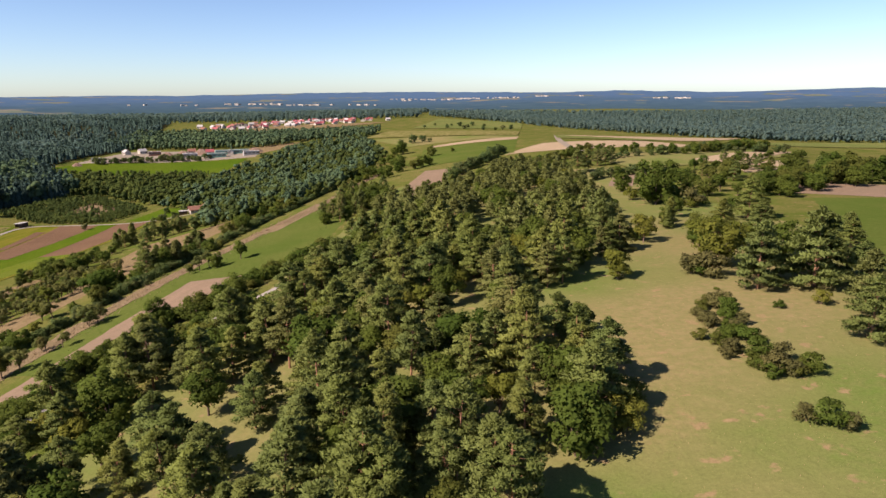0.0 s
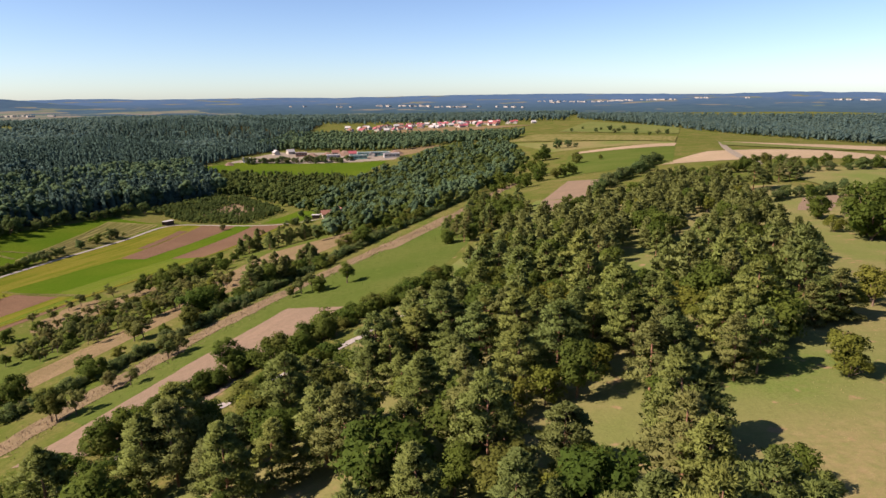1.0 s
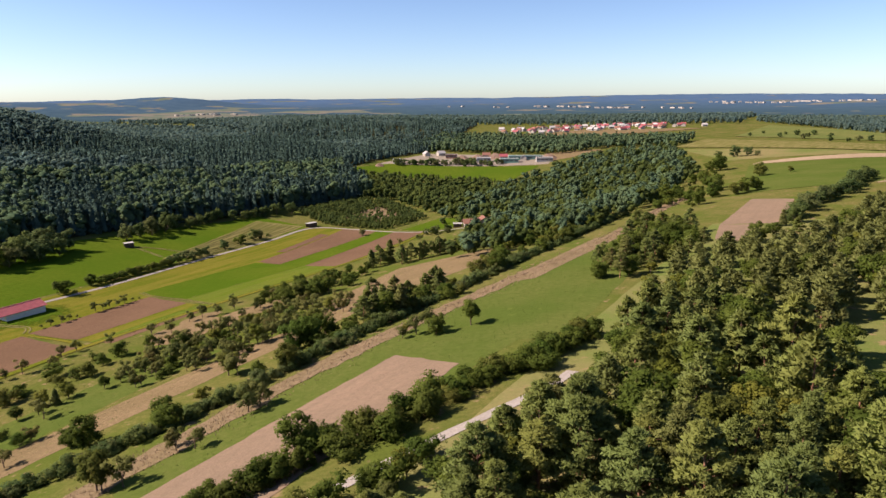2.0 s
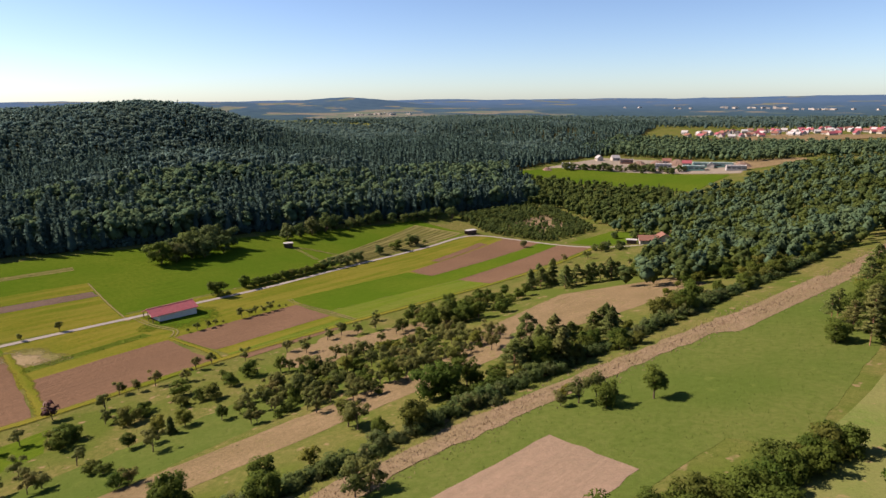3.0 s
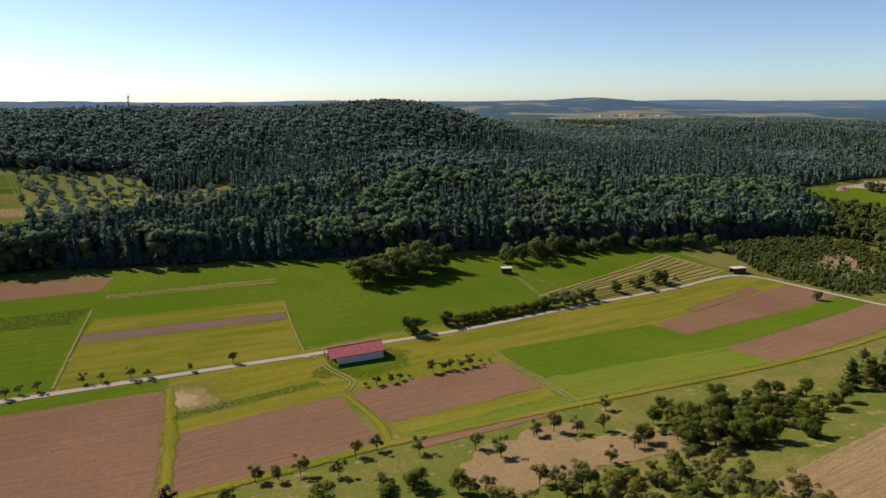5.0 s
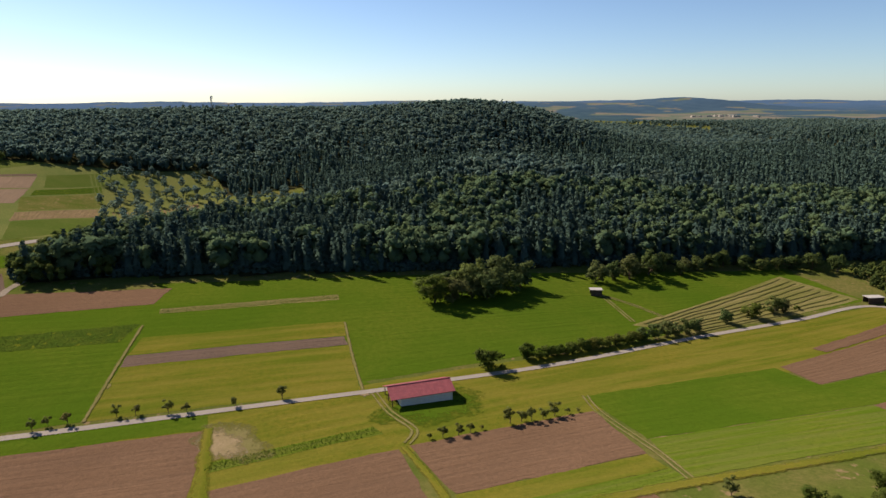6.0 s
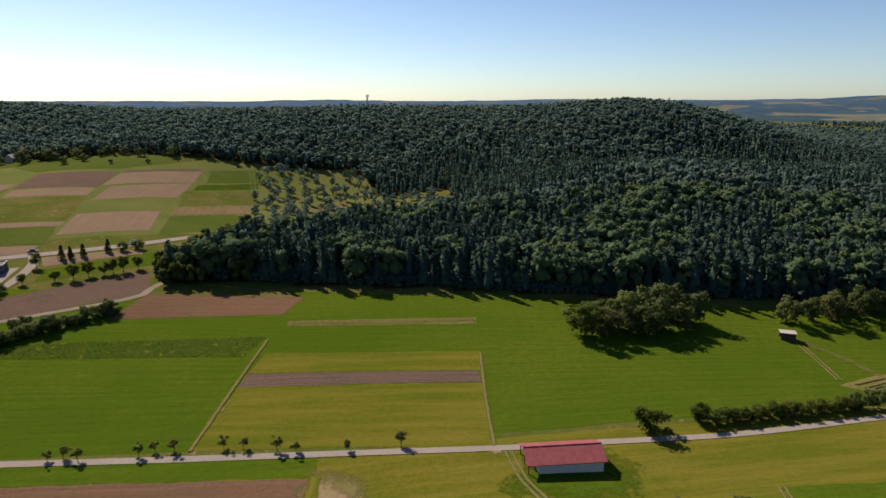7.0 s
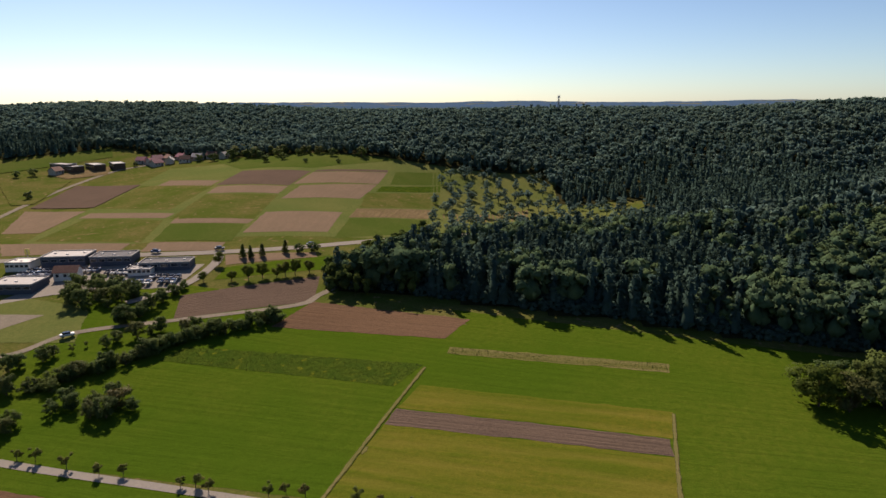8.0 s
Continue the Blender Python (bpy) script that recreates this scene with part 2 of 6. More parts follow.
def thing_of(name, me, mat, parent=None, smooth=False):
    me.materials.append(mat)
    if smooth:
        me.polygons.foreach_set("use_smooth", np.ones(len(me.polygons), bool))
    ob = new(name, me)
    ob.parent = parent
    return ob


def part(name, bm, mat, parent, label=""):
    me = bpy.data.meshes.new(name)
    bm.to_mesh(me)
    bm.free()
    ob = thing_of(name, me, mat, parent)
    return tagged(ob, label) if label else ob


def sheet(xs, ys):
    gx, gy = np.meshgrid(xs, ys, indexing="ij")
    i = np.arange(len(xs) * len(ys)).reshape(len(xs), len(ys))
    f = np.stack([i[:-1, :-1], i[1:, :-1], i[1:, 1:], i[:-1, 1:]], -1).reshape(-1, 4)
    return gx, gy, f


def spread(lo, hi, step, out):
    a = list(np.arange(lo, hi + 0.1, step))
    s, x = step, hi
    while x < out:
        s *= 1.18
        x += s
        a.append(x)
    s, x = step, lo
    while x > -out:
        s *= 1.18
        x -= s
        a.insert(0, x)
    return np.array(a)


gx, gy, gf = sheet(spread(-460, 460, 4.0, 4700), spread(-300, 640, 4.0, 4700))
gz = ground(gx, gy)
tagged(thing_of("ground", mesh_np("ground", np.stack([gx, gy, gz], -1).reshape(-1, 3), gf), ROUGH, smooth=True),
       "rolling ground covered with rough olive grass", "ground", kind="structure")


def field(name, corners, mat, label, lift=0.12, wobble=0.3):
    """A piece of land draped on the ground between four corners; its rows run from the first corner to the second."""
    a, b, c, d = [np.array(p, float) for p in corners]
    long, wide = max(np.linalg.norm(b - a), np.linalg.norm(c - d)), max(np.linalg.norm(d - a), np.linalg.norm(c - b))
    step = 3 if max(long, wide) < 400 else 8
    n, m = max(3, int(long / step)), max(3, int(wide / step))
    u, v = np.meshgrid(np.linspace(0, 1, n + 1), np.linspace(0, 1, m + 1), indexing="ij")
    p = (1 - u)[..., None] * ((1 - v)[..., None] * a + v[..., None] * d) + u[..., None] * ((1 - v)[..., None] * b + v[..., None] * c)
    rng = np.random.default_rng(abs(hash((round(a[0]), round(a[1])))) % 9999)
    edge = ((u == 0) | (u == 1) | (v == 0) | (v == 1))[..., None]
    p = p + edge * rng.normal(0, wobble * 0.5, p.shape)
    lift *= 0.3 if max(abs(p[..., 0]).max(), abs(p[..., 1] - 170).max()) < 465 else 1.2
    z = ground(p[..., 0], p[..., 1]) + lift
    _, _, f = sheet(range(n + 1), range(m + 1))
    me = mesh_np(name, np.concatenate([p, z[..., None]], -1).reshape(-1, 3), f, np.stack([u * long, v * wide], -1).reshape(-1, 2))
    return tagged(thing_of(name, me, mat, smooth=True), label, "field", kind="structure")


def curve_through(points, step=3.0):
    """Evenly spaced points of a smooth line through the given ones."""
    p = np.array(points, float)
    p = np.vstack([2 * p[0] - p[1], p, 2 * p[-1] - p[-2]])
    out = []
    for i in range(1, len(p) - 2):
        k = max(2, int(np.linalg.norm(p[i + 1] - p[i]) / step))
        for t in np.arange(k) / k:
            out.append(0.5 * (2 * p[i] + (p[i + 1] - p[i - 1]) * t + (2 * p[i - 1] - 5 * p[i] + 4 * p[i + 1] - p[i + 2]) * t**2
                              + (3 * p[i] - p[i - 1] - 3 * p[i + 1] + p[i + 2]) * t**3))
    out.append(p[-2])
    return np.array(out)


def ribbon(name, points, width, mat, label, category, lift=0.2, wobble=0.1, cut=4):
    c = curve_through(points)
    t = np.gradient(c, axis=0)
    t /= np.linalg.norm(t, axis=1)[:, None]
    side = np.stack([-t[:, 1], t[:, 0]], -1)
    rng = np.random.default_rng(len(c))
    s = np.linspace(-0.5, 0.5, cut + 1)
    w = width * (1 + wobble * rng.normal(0, 0.5, (len(c), 1)))
    p = c[:, None] + side[:, None] * (s * w)[..., None]
    z = ground(p[..., 0], p[..., 1]) + 0.4 * lift
    long = np.r_[0, np.cumsum(np.linalg.norm(np.diff(c, axis=0), axis=1))]
    uv = np.stack([np.repeat(long[:, None], cut + 1, 1), s * width + 0 * w], -1)
    _, _, f = sheet(range(len(c)), range(cut + 1))
    me = mesh_np(name, np.concatenate([p, z[..., None]], -1).reshape(-1, 3), f[:, ::-1], uv.reshape(-1, 2))
    cover_of(me, np.tile(1 - 2 * np.abs(s), len(c)))
    return tagged(thing_of(name, me, mat, smooth=True), label, category, kind="structure")


def bare(cx, cy, rx, ry, turn, seed, mat=SOFT_SAND, label="bare patch of pale trampled earth"):
    """An uneven worn patch in the grass."""
    k, rings = 40, 8
    a = np.arange(k) * 2 * np.pi / k
    edge = np.array([1 + 0.45 * noise.noise((math.cos(t) * 1.6, math.sin(t) * 1.6, seed)) + 0.12 * noise.noise((math.cos(t) * 6, math.sin(t) * 6, seed)) for t in a])
    r = (np.arange(1, rings + 1) / rings)[:, None] * edge
    x, y = r * np.cos(a) * rx, r * np.sin(a) * ry
    c, s = math.cos(turn), math.sin(turn)
    x, y = np.r_[0, (x * c - y * s).ravel()] + cx, np.r_[0, (x * s + y * c).ravel()] + cy
    f = [(0, 1 + j, 1 + (j + 1) % k) for j in range(k)]
    for i in range(rings - 1):
        for j in range(k):
            p, q = 1 + i * k + j, 1 + i * k + (j + 1) % k
            f += [(p, p + k, q + k), (p, q + k, q)]
    me = mesh_np("bare_patch", np.stack([x, y, ground(x, y) + (0.08 if mat is SOFT_TRODDEN else 0.1)], -1), f)
    cover_of(me, np.r_[1, np.repeat(1 - np.arange(1, rings + 1) / rings, k)])
    return tagged(thing_of("bare_patch", me, mat, smooth=True), label, "bare ground", kind="structure")


# valley fields on both sides of the lane
field("meadow", [(-125, -170), (-92, -38), (-2, 3), (-22, -152)], LUSH, "lush green mown meadow between lane and wood", 0.06)
field("meadow", [(-105, -45), (-42, 215), (-2, 212), (-4, 2)], LUSH, "lush green meadow below the dark spruce wood", 0.06)
field("meadow", [(-4, -66), (3, 215), (36, 215), (32, -50)], MOWN, "mown yellowish green meadow beside the barn", 0.06)
field("meadow", [(-36.4, -56), (-28, 5.3), (0, -0.8), (-10.5, -63.8)], MOWN, "mown yellowish hay meadow", 0.12)
field("meadow", [(-54, -50), (-46, 9.5), (-35, 6.5), (-43.3, -53.8)], MOWN, "mown yellowish hay strip", 0.12)
field("ploughed_field", [(-42.8, -54), (-34.7, 6), (-28, 5.3), (-36.4, -56.1)], DARK_SOIL, "narrow strip of dark ploughed soil", 0.2)
field("flower_strip", [(-76.2, -43.4), (-70.6, 15.4), (-65.6, 14), (-72, -44.1)], STUBBLE, "strip of pale striped stubble", 0.2)
field("weedy_field", [(-71, -117), (-65, -50), (-53, -56), (-63, -121)], WEEDS, "dark green weedy field with yellow flowers", 0.2)
field("ploughed_field", [(-106, -90), (-97, -38.4), (-81.6, -45.5), (-85, -97.5)], SOIL, "brown ploughed field at the wood's edge", 0.2)
field("ploughed_field", [(-107, -135), (-131, -94), (-106, -90), (-88.8, -129)], DARK_SOIL, "brown ploughed field beside the farm track", 0.2)
field("ploughed_field", [(-11, -128), (4.5, -39), (55, -51.5), (30, -138)], SOIL, "large brown ploughed field beside the lane", 0.2)
field("meadow", [(-18.5, -135), (-3.2, -37.5), (4.2, -38.4), (-11.4, -130)], LUSH, "green grass strip between lane and ploughed field", 0.15)
field("ploughed_field", [(28.4, -42.6), (30.3, -2.5), (60, -5.5), (55, -48)], SOIL, "brown ploughed field with a grassy margin", 0.2)
field("ploughed_field", [(30.2, 0.1), (33.1, 47.7), (55.4, 44), (51.6, 0.3)], SOIL, "brown ploughed field lined with young trees", 0.2)
field("meadow", [(51.8, 0.3), (55.6, 43.8), (62.5, 43.4), (58, 0)], MOWN, "olive mown strip below the ploughed field", 0.2)
field("crop_strip", [(58, 0), (62.6, 43.4), (67.2, 43), (61.6, 0)], CROP, "bright green strip of young crop", 0.2)
field("crop_strip", [(50.5, 49.4), (60, 117), (78, 112), (67.5, 44)], CROP, "bright green field of young crop in rows", 0.2)
field("meadow", [(25, 51), (30, 117), (59.5, 117.5), (50.2, 49.4)], LUSH, "dark green meadow beside the crop", 0.15)
field("ploughed_field", [(30, 119.5), (22, 216.5), (45, 217), (44, 117.2)], SOIL, "pale brown ploughed field", 0.25)
field("ploughed_field", [(22.9, 144), (16.8, 197), (22.5, 197), (27, 145)], SOIL, "narrow pale brown ploughed strip", 0.35)
field("crop_strip", [(44.5, 117.5), (46, 217.5), (57, 214), (59.5, 116)], LUSH, "dark green strip between ploughed fields", 0.2)
field("ploughed_field", [(60, 115), (57.6, 214), (77.6, 217), (79.2, 112.5)], SOIL, "pale brown ploughed field by the farm", 0.25)
field("stubble_field", [(-14, 102), (-36, 205), (-4, 211), (0, 118)], STUBBLE, "stubble field with rows of cut hay", 0.15)
# slope of the hill
field("dry_meadow", [(70, -120), (90, 190), (175, 190), (150, -120)], ROUGH, "orchard slope with rough olive green grass", 0.08)
field("dry_meadow", [(62, -290), (70, -120), (150, -120), (158, -290)], ROUGH, "rough olive green grass on the slope", 0.08)
field("dry_field", [(121, 36), (121, 90), (152, 116), (142, 34)], TAN, "pale dry grass field on the slope", 0.2)
field("dry_field", [(142, 34), (152, 116), (166, 100), (152, 55)], TAN, "pale dry grass field on the slope", 0.22)
field("dry_strip", [(108, -72), (127, 6), (138, 2), (121, -74)], TAN, "strip of dry brown grass", 0.2)
field("dry_strip", [(127, 6), (124, 36), (146, 36), (138, 2)], TAN, "strip of dry brown grass", 0.21)
ribbon("weed_strip", [(146, -90), (157, -33), (167, 1), (180.5, 42), (200, 106), (215, 197), (225, 230)], 6.5, HEATHER, "strip of tall brown dry weeds on the slope", "field", 0.25, 0.25)
field("meadow", [(152, -75), (166, -1), (200, -10), (178, -90)], PASTURE, "green pasture on the slope", 0.1)
field("meadow", [(158, -12), (203, 105), (220, 90), (208, -16)], PASTURE, "green pasture on the slope with a group of trees", 0.1)
# Front light on this slope is put into the paler soil colour.
field("ploughed_field", [(157, -92), (174, -22), (191, -29), (180, -92)], PALE_SOIL, "brown ploughed field above the gravel road", 0.2)
field("ploughed_field", [(237.5, 117), (251.6, 188), (267.6, 177), (257.5, 114.6)], PALE_SOIL, "reddish ploughed field on the ridge", 0.3)
field("ploughed_field", [(235.6, 86), (237.4, 116.6), (250.5, 113.4), (242.8, 79.8)], PALE_SOIL, "narrow end of the ploughed field on the ridge", 0.3)
field("weed_strip", [(178.5, 38), (195, 108), (204, 104), (188, 42)], HEATHER, "wide strip of brown dry weeds on the slope", 0.3)
# hill top
field("dry_meadow", [(156, -290), (235, 120), (340, 120), (340, -290)], DRY, "dry olive meadow on the hill top", 0.1)
field("meadow", [(322, -98), (377, 8), (404, 1), (420, -140)], PASTURE, "green meadow on the hill top", 0.2)
field("ploughed_field", [(377, 21), (391, 47), (446, 30), (404, 2)], PALE_SOIL, "reddish ploughed field on the hill top", 0.25)
field("ploughed_field", [(322, 61), (333, 86), (350, 92), (331, 57)], PALE_SOIL, "small reddish ploughed field among trees", 0.3)
field("dry_field", [(394, 82), (404, 117), (440, 132), (428, 94)], PALE_TAN, "pale dry field among trees on the ridge", 0.3)
field("meadow", [(352, 100), (345, 165), (470, 215), (480, 165)], DRY, "pale green meadow on the ridge", 0.3)
field("dry_field", [(455, 60), (490, 130), (600, 160), (560, 70)], PALE_TAN, "pale dry field on the ridge", 0.5)

ribbon("road", [(-30, -190), (-19, -133), (-13, -96), (-8, -66), (-3, -33), (1.5, 0), (3, 20), (5, 56), (3, 98), (2, 121), (2, 165), (3, 208), (30, 217), (78, 214), (103, 221)],
       2.1, ASPHALT, "narrow pale asphalt farm lane through the valley", "road", 0.3, 0.03)
FARM_TRACK = [(30, -138), (40, -100), (47.6, -75), (54.5, -50.9), (58.2, -28), (60.7, -4.9), (66.6, 27), (69.2, 43), (74, 70), (78.5, 100), (81, 130), (82, 160), (80, 211)]
ribbon("path", FARM_TRACK, 3.4, SOFT_MOWN, "grassy verge of the farm track", "path", 0.5, 0.2)
ribbon("road", [(166, -116), (178, -94), (189.4, -76.5), (196.4, -65), (200.5, -57.8), (204.9, -50.6), (209.5, -43), (213, -34)], 2.3, PALE_GRAVEL, "pale gravel road along the hill", "road", 0.3, 0.15)
ribbon("road", [(-60, -200), (-63, -166), (-78, -154), (-89, -125), (-102, -95), (-111, -90), (-123, -85)], 2.6, GRAVEL, "pale gravel farm track", "road", 0.3, 0.1)
ribbon("road", [(-138, -330), (-143, -228), (-147, -183), (-152.7, -141), (-168.9, -105), (-203.9, -65.5), (-222, -48), (-241, -34)], 5, ASPHALT, "grey asphalt country road", "road", 0.4, 0.02)

bare(11.2, -35, 10.0, 6.5, 0.5, 9.0, SOFT_TRODDEN, "worn fringe of thin grass round the bare patch")
bare(11.8, -36.5, 7.6, 4.4, 0.3, 3.0)
bare(14.0, 13.5, 9.5, 14.5, 0.1, 12.0, SOFT_LUSH, "ring of lush unmown grass round the barn")
# fields below the far village
field("meadow", [(-149, -232), (-196, -66), (-396, -62), (-376, -268)], GRASS, "olive green meadows below the far village", 0.12)
for corners, mat, label in [
    ([(-281, -194), (-329, -195), (-325, -148), (-279, -149)], DARK_SOIL, "dark brown ploughed field"),
    ([(-284, -148), (-322, -146), (-354, -102), (-318, -103)], PALE_SOIL, "pinkish ploughed field"),
    ([(-324, -145.5), (-330, -146), (-361, -103), (-355, -102)], DARK_SOIL, "narrow dark ploughed strip"),
    ([(-247, -144), (-281, -143), (-316, -103), (-271, -106)], PALE_SOIL, "pinkish brown ploughed field"),
    ([(-297, -101), (-314, -100), (-350, -65), (-335, -64)], WEEDS, "dark green strip of crop"),
    ([(-244, -284), (-312, -300), (-309, -255), (-240, -245)], DARK_SOIL, "brown ploughed field beside the village lane"),
    ([(-238, -244), (-304, -252), (-282, -195), (-222, -194)], ROUGH, "olive meadow below the village"),
    ([(-300, -239), (-318, -240), (-296, -197), (-279, -197)], PALE_SOIL, "narrow pinkish ploughed strip"),
    ([(-258, -190), (-277, -191), (-277, -149), (-258, -149)], PALE_SOIL, "pinkish ploughed strip"),
    ([(-203, -185), (-255, -189), (-255, -148), (-204, -144)], ROUGH, "olive green meadow"),
    ([(-181, -141), (-218, -143), (-234, -108), (-193, -106)], PALE_SOIL, "reddish brown ploughed field"),
    ([(-195, -181), (-203, -182), (-204, -144), (-196, -144)], PALE_SOIL, "narrow reddish ploughed strip"),
    ([(-167, -175), (-194, -180), (-195, -145), (-168, -141)], PASTURE, "bright green field below the village"),
    ([(-152, -173), (-165, -175), (-166, -143), (-155, -142)], PALE_SOIL, "brown field beside the country road"),
    ([(-187, -258), (-237, -282), (-232, -245), (-187, -239)], PALE_SOIL, "reddish brown field"),
    ([(-172, -231), (-213, -233), (-201, -187), (-165, -179)], ROUGH, "olive meadow with dry grass"),
    ([(-215, -238), (-226, -238), (-214, -187), (-205, -188)], PALE_SOIL, "narrow pinkish strip"),
    ([(-150, -230), (-169, -245), (-164, -183), (-152, -182)], PALE_SOIL, "brown field beside the country road"),
    ([(-183, -101), (-224, -102), (-253, -66), (-212, -66)], PASTURE, "bright green field beside the orchard"),
    ([(-225, -103), (-247, -103), (-286, -64), (-256, -66)], TAN, "pale dry strip"),
    ([(-250, -102), (-289, -105), (-332, -64), (-291, -63)], ROUGH, "olive green meadow strip"),
    ([(-324, -96), (-360, -97), (-383, -65), (-354, -63)], PASTURE, "green meadow before the wood"),
    ([(-251, -300), (-301, -344), (-330, -314), (-256, -290)], ROUGH, "olive meadow beside the village lane"),
    ([(-336, -150), (-338, -200), (-410, -250), (-394, -100)], PASTURE, "green meadow before the wood"),
    ([(-190, -60), (-225, 40), (-398, 50), (-394, -75)], GRASS, "grass under the orchard trees"),
    ([(-261, -57), (-295, -8), (-322, -7), (-279, -60)], TAN, "dry strip in the orchard"),
    ([(-334, -369), (-412, -332), (-445, -351), (-359, -388)], PASTURE, "green meadow before the wood"),
    ([(-72, -150), (-96, -160), (-112, -215), (-70, -200)], GRASS, "rough grass beside the yard"),
    ([(-122, -130), (-140, -92), (-158, -94), (-135, -131)], LUSH, "green strip with a row of trees"),
    ([(-138, -132), (-154, -101), (-160, -103), (-149.6, -136.5)], PALE_SOIL, "dry strip beside the country road"),
    ([(-333, -320), (-353, -303), (-383, -316), (-340, -336)], TAN, "dry farmyard ground"),
]:
    field("field", corners, mat, label, 0.3)
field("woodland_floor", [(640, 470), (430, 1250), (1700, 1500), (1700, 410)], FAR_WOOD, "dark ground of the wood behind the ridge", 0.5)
# fields on the far ridge
for corners, mat, label in [
    ([(320, 1042), (451, 900), (416, 732), (262, 780)], GRASS, "pale green pasture with bushes on the far ridge"),
    ([(201, 570), (230, 715), (398, 646), (359, 459)], STUBBLE, "striped stubble field on the far ridge"),
    ([(205, 546), (247, 421), (353, 430), (359, 457)], DRY, "olive meadow on the far ridge"),
    ([(262, 383), (270, 399), (356, 437), (346, 394)], PALE_TAN, "pale narrow stubble strip on the ridge"),
    ([(246, 214), (260, 378), (346, 390), (312, 222)], PASTURE, "green field on the ridge"),
    ([(400, 470), (505, 510), (620, 500), (500, 400)], PALE_TAN, "pale stubble field on the far ridge"),
    ([(383, 392), (399, 466), (498, 396), (437, 330)], GRASS, "green strip between pale fields"),
    ([(305, 217), (350, 300), (437, 325), (440, 213)], PALE_TAN, "pale stubble field on the ridge"),
    ([(390, 132), (429, 165), (510, 225), (410, 110)], PALE_TAN, "pale dry field on the ridge"),
    ([(188, 500), (196, 545), (222, 440), (212, 400)], PALE_TAN, "dry slope above the wood"),
    ([(-34, 714), (66, 719), (229, 960), (60, 900)], TAN, "dry fields below the far town"),
    ([(88, 494), (131, 571), (121, 598), (67, 569)], TAN, "dry grassy bank beside the yard"),
    ([(-90, 385), (-60, 448), (86, 470), (80, 392)], LUSH, "bright green meadow before the yard"),
    ([(560, 430), (560, 380), (800, 340), (800, 420)], GRASS, "pale green meadow before the far wood"),
]:
    field("field", corners, mat, label, 0.5)
field("gravel_yard", [(-70, 440), (-60, 548), (84, 556), (92, 480)], GRAVEL, "pale gravel yard with heaps of earth", 0.35)
field("paved_yard", [(-119, -210), (-136, -205), (-138, -140), (-113, -140)], ASPHALT, "grey paved yard with parked cars", 0.4)
field("paved_yard", [(-96, -195), (-118, -190), (-113, -146), (-108, -178)], ASPHALT, "grey paved yard", 0.4)
field("gravel_square", [(-79, -185), (-79, -178), (-90, -171), (-90, -190)], GRAVEL, "pale gravel square in the grass", 0.45)
field("crop_strip", [(18.4, -40.5), (18.8, -4), (22.7, -3), (21.8, -41.2)], CROP, "narrow strip of green crop in rows", 0.2)
bare(86, 12, 11, 13, 0.2, 2.0, TAN, "pale dry patch in the orchard grass")
bare(93, 32, 8, 14, -0.3, 8.0, TAN, "pale dry patch in the orchard grass")
bare(79, 22, 5, 12, 0.1, 6.0, TAN, "pale dry patch in the orchard grass")
field("ploughed_field", [(62, 0), (67, 33), (71, 33), (67, 0)], SOIL, "narrow brown strip beside the track", 0.25)
field("meadow", [(84, -125), (98, -2), (116, -8), (104, -125)], PASTURE, "green grass between the orchard trees", 0.16)
field("meadow", [(58, -110), (64, -52), (76, -58), (80, -110)], LUSH, "green grass between the orchard trees", 0.14)
field("meadow", [(60, 222), (80, 220), (120, 250), (70, 262)], LUSH, "green grass round the farm", 0.2)
for pts in ([(-63.4, -49.4), (-36.5, -56.9), (-10.3, -63.9)], [(-45, 9.5), (-28.1, 5.6), (-12.9, 2.3), (0.4, -0.2)]):
    ribbon("path", pts, 1.0, SOFT_TRODDEN, "worn pale path along the field edge", "path", 0.5, 0.25)
bare(-26.7, -58.6, 1.6, 0.6, -0.2, 4.0, SOFT_TRODDEN)
bare(2.6, -0.3, 1.2, 1.6, 0.1, 7.0)


def ruts(points, mat, label, width=0.5, gap=1.3):
    """Two wheel ruts side by side."""
    p = curve_through(points, 6.0)
    t = np.gradient(p, axis=0)
    side = np.stack([-t[:, 1], t[:, 0]], -1) / np.linalg.norm(t, axis=1)[:, None]
    for s in (-0.5, 0.5):
        ribbon("wheel_rut", [tuple(q) for q in p + side * gap * s], width, mat, label, "path", 0.36, 0.3, 4)


ruts(FARM_TRACK, GRAVEL, "pale gravel wheel rut of the farm track", 0.7, 1.35)
for pts in ([(25, 51.5), (33, 48.8), (45, 47.6), (56, 46.5), (67.8, 43.6)], [(-43, 111), (-32, 108.6), (-16, 104.2)], [(3, 2), (14, 2), (24, 4), (29, 0)], [(0, 121.5), (-30, 116), (-42, 110)]):
    ruts(pts, SOFT_TRODDEN, "worn wheel ruts across the grass", 0.75)
ribbon("path", [(30, -1.2), (40, -1), (51, -1.6), (60, -4)], 2.2, SOFT_MOWN, "green grassy path between ploughed fields", "path", 0.3, 0.4)
ribbon("path", [(4, -38.4), (28, -42.8), (55, -49.4)], 3.0, SOFT_MOWN, "green grassy path between ploughed fields", "path", 0.3, 0.4)
ribbon("road", [(-152, -140), (-143, -137), (-134, -136.3), (-121, -137), (-111, -141), (-100, -150)], 3.6, ASPHALT, "grey access road", "road", 0.5, 0.05)
ribbon("road", [(-190, -276), (-223, -285.6), (-293, -301), (-363, -304.5), (-398, -288), (-441, -268)], 3.4, GRAVEL, "pale lane to the far village", "road", 0.5, 0.05)
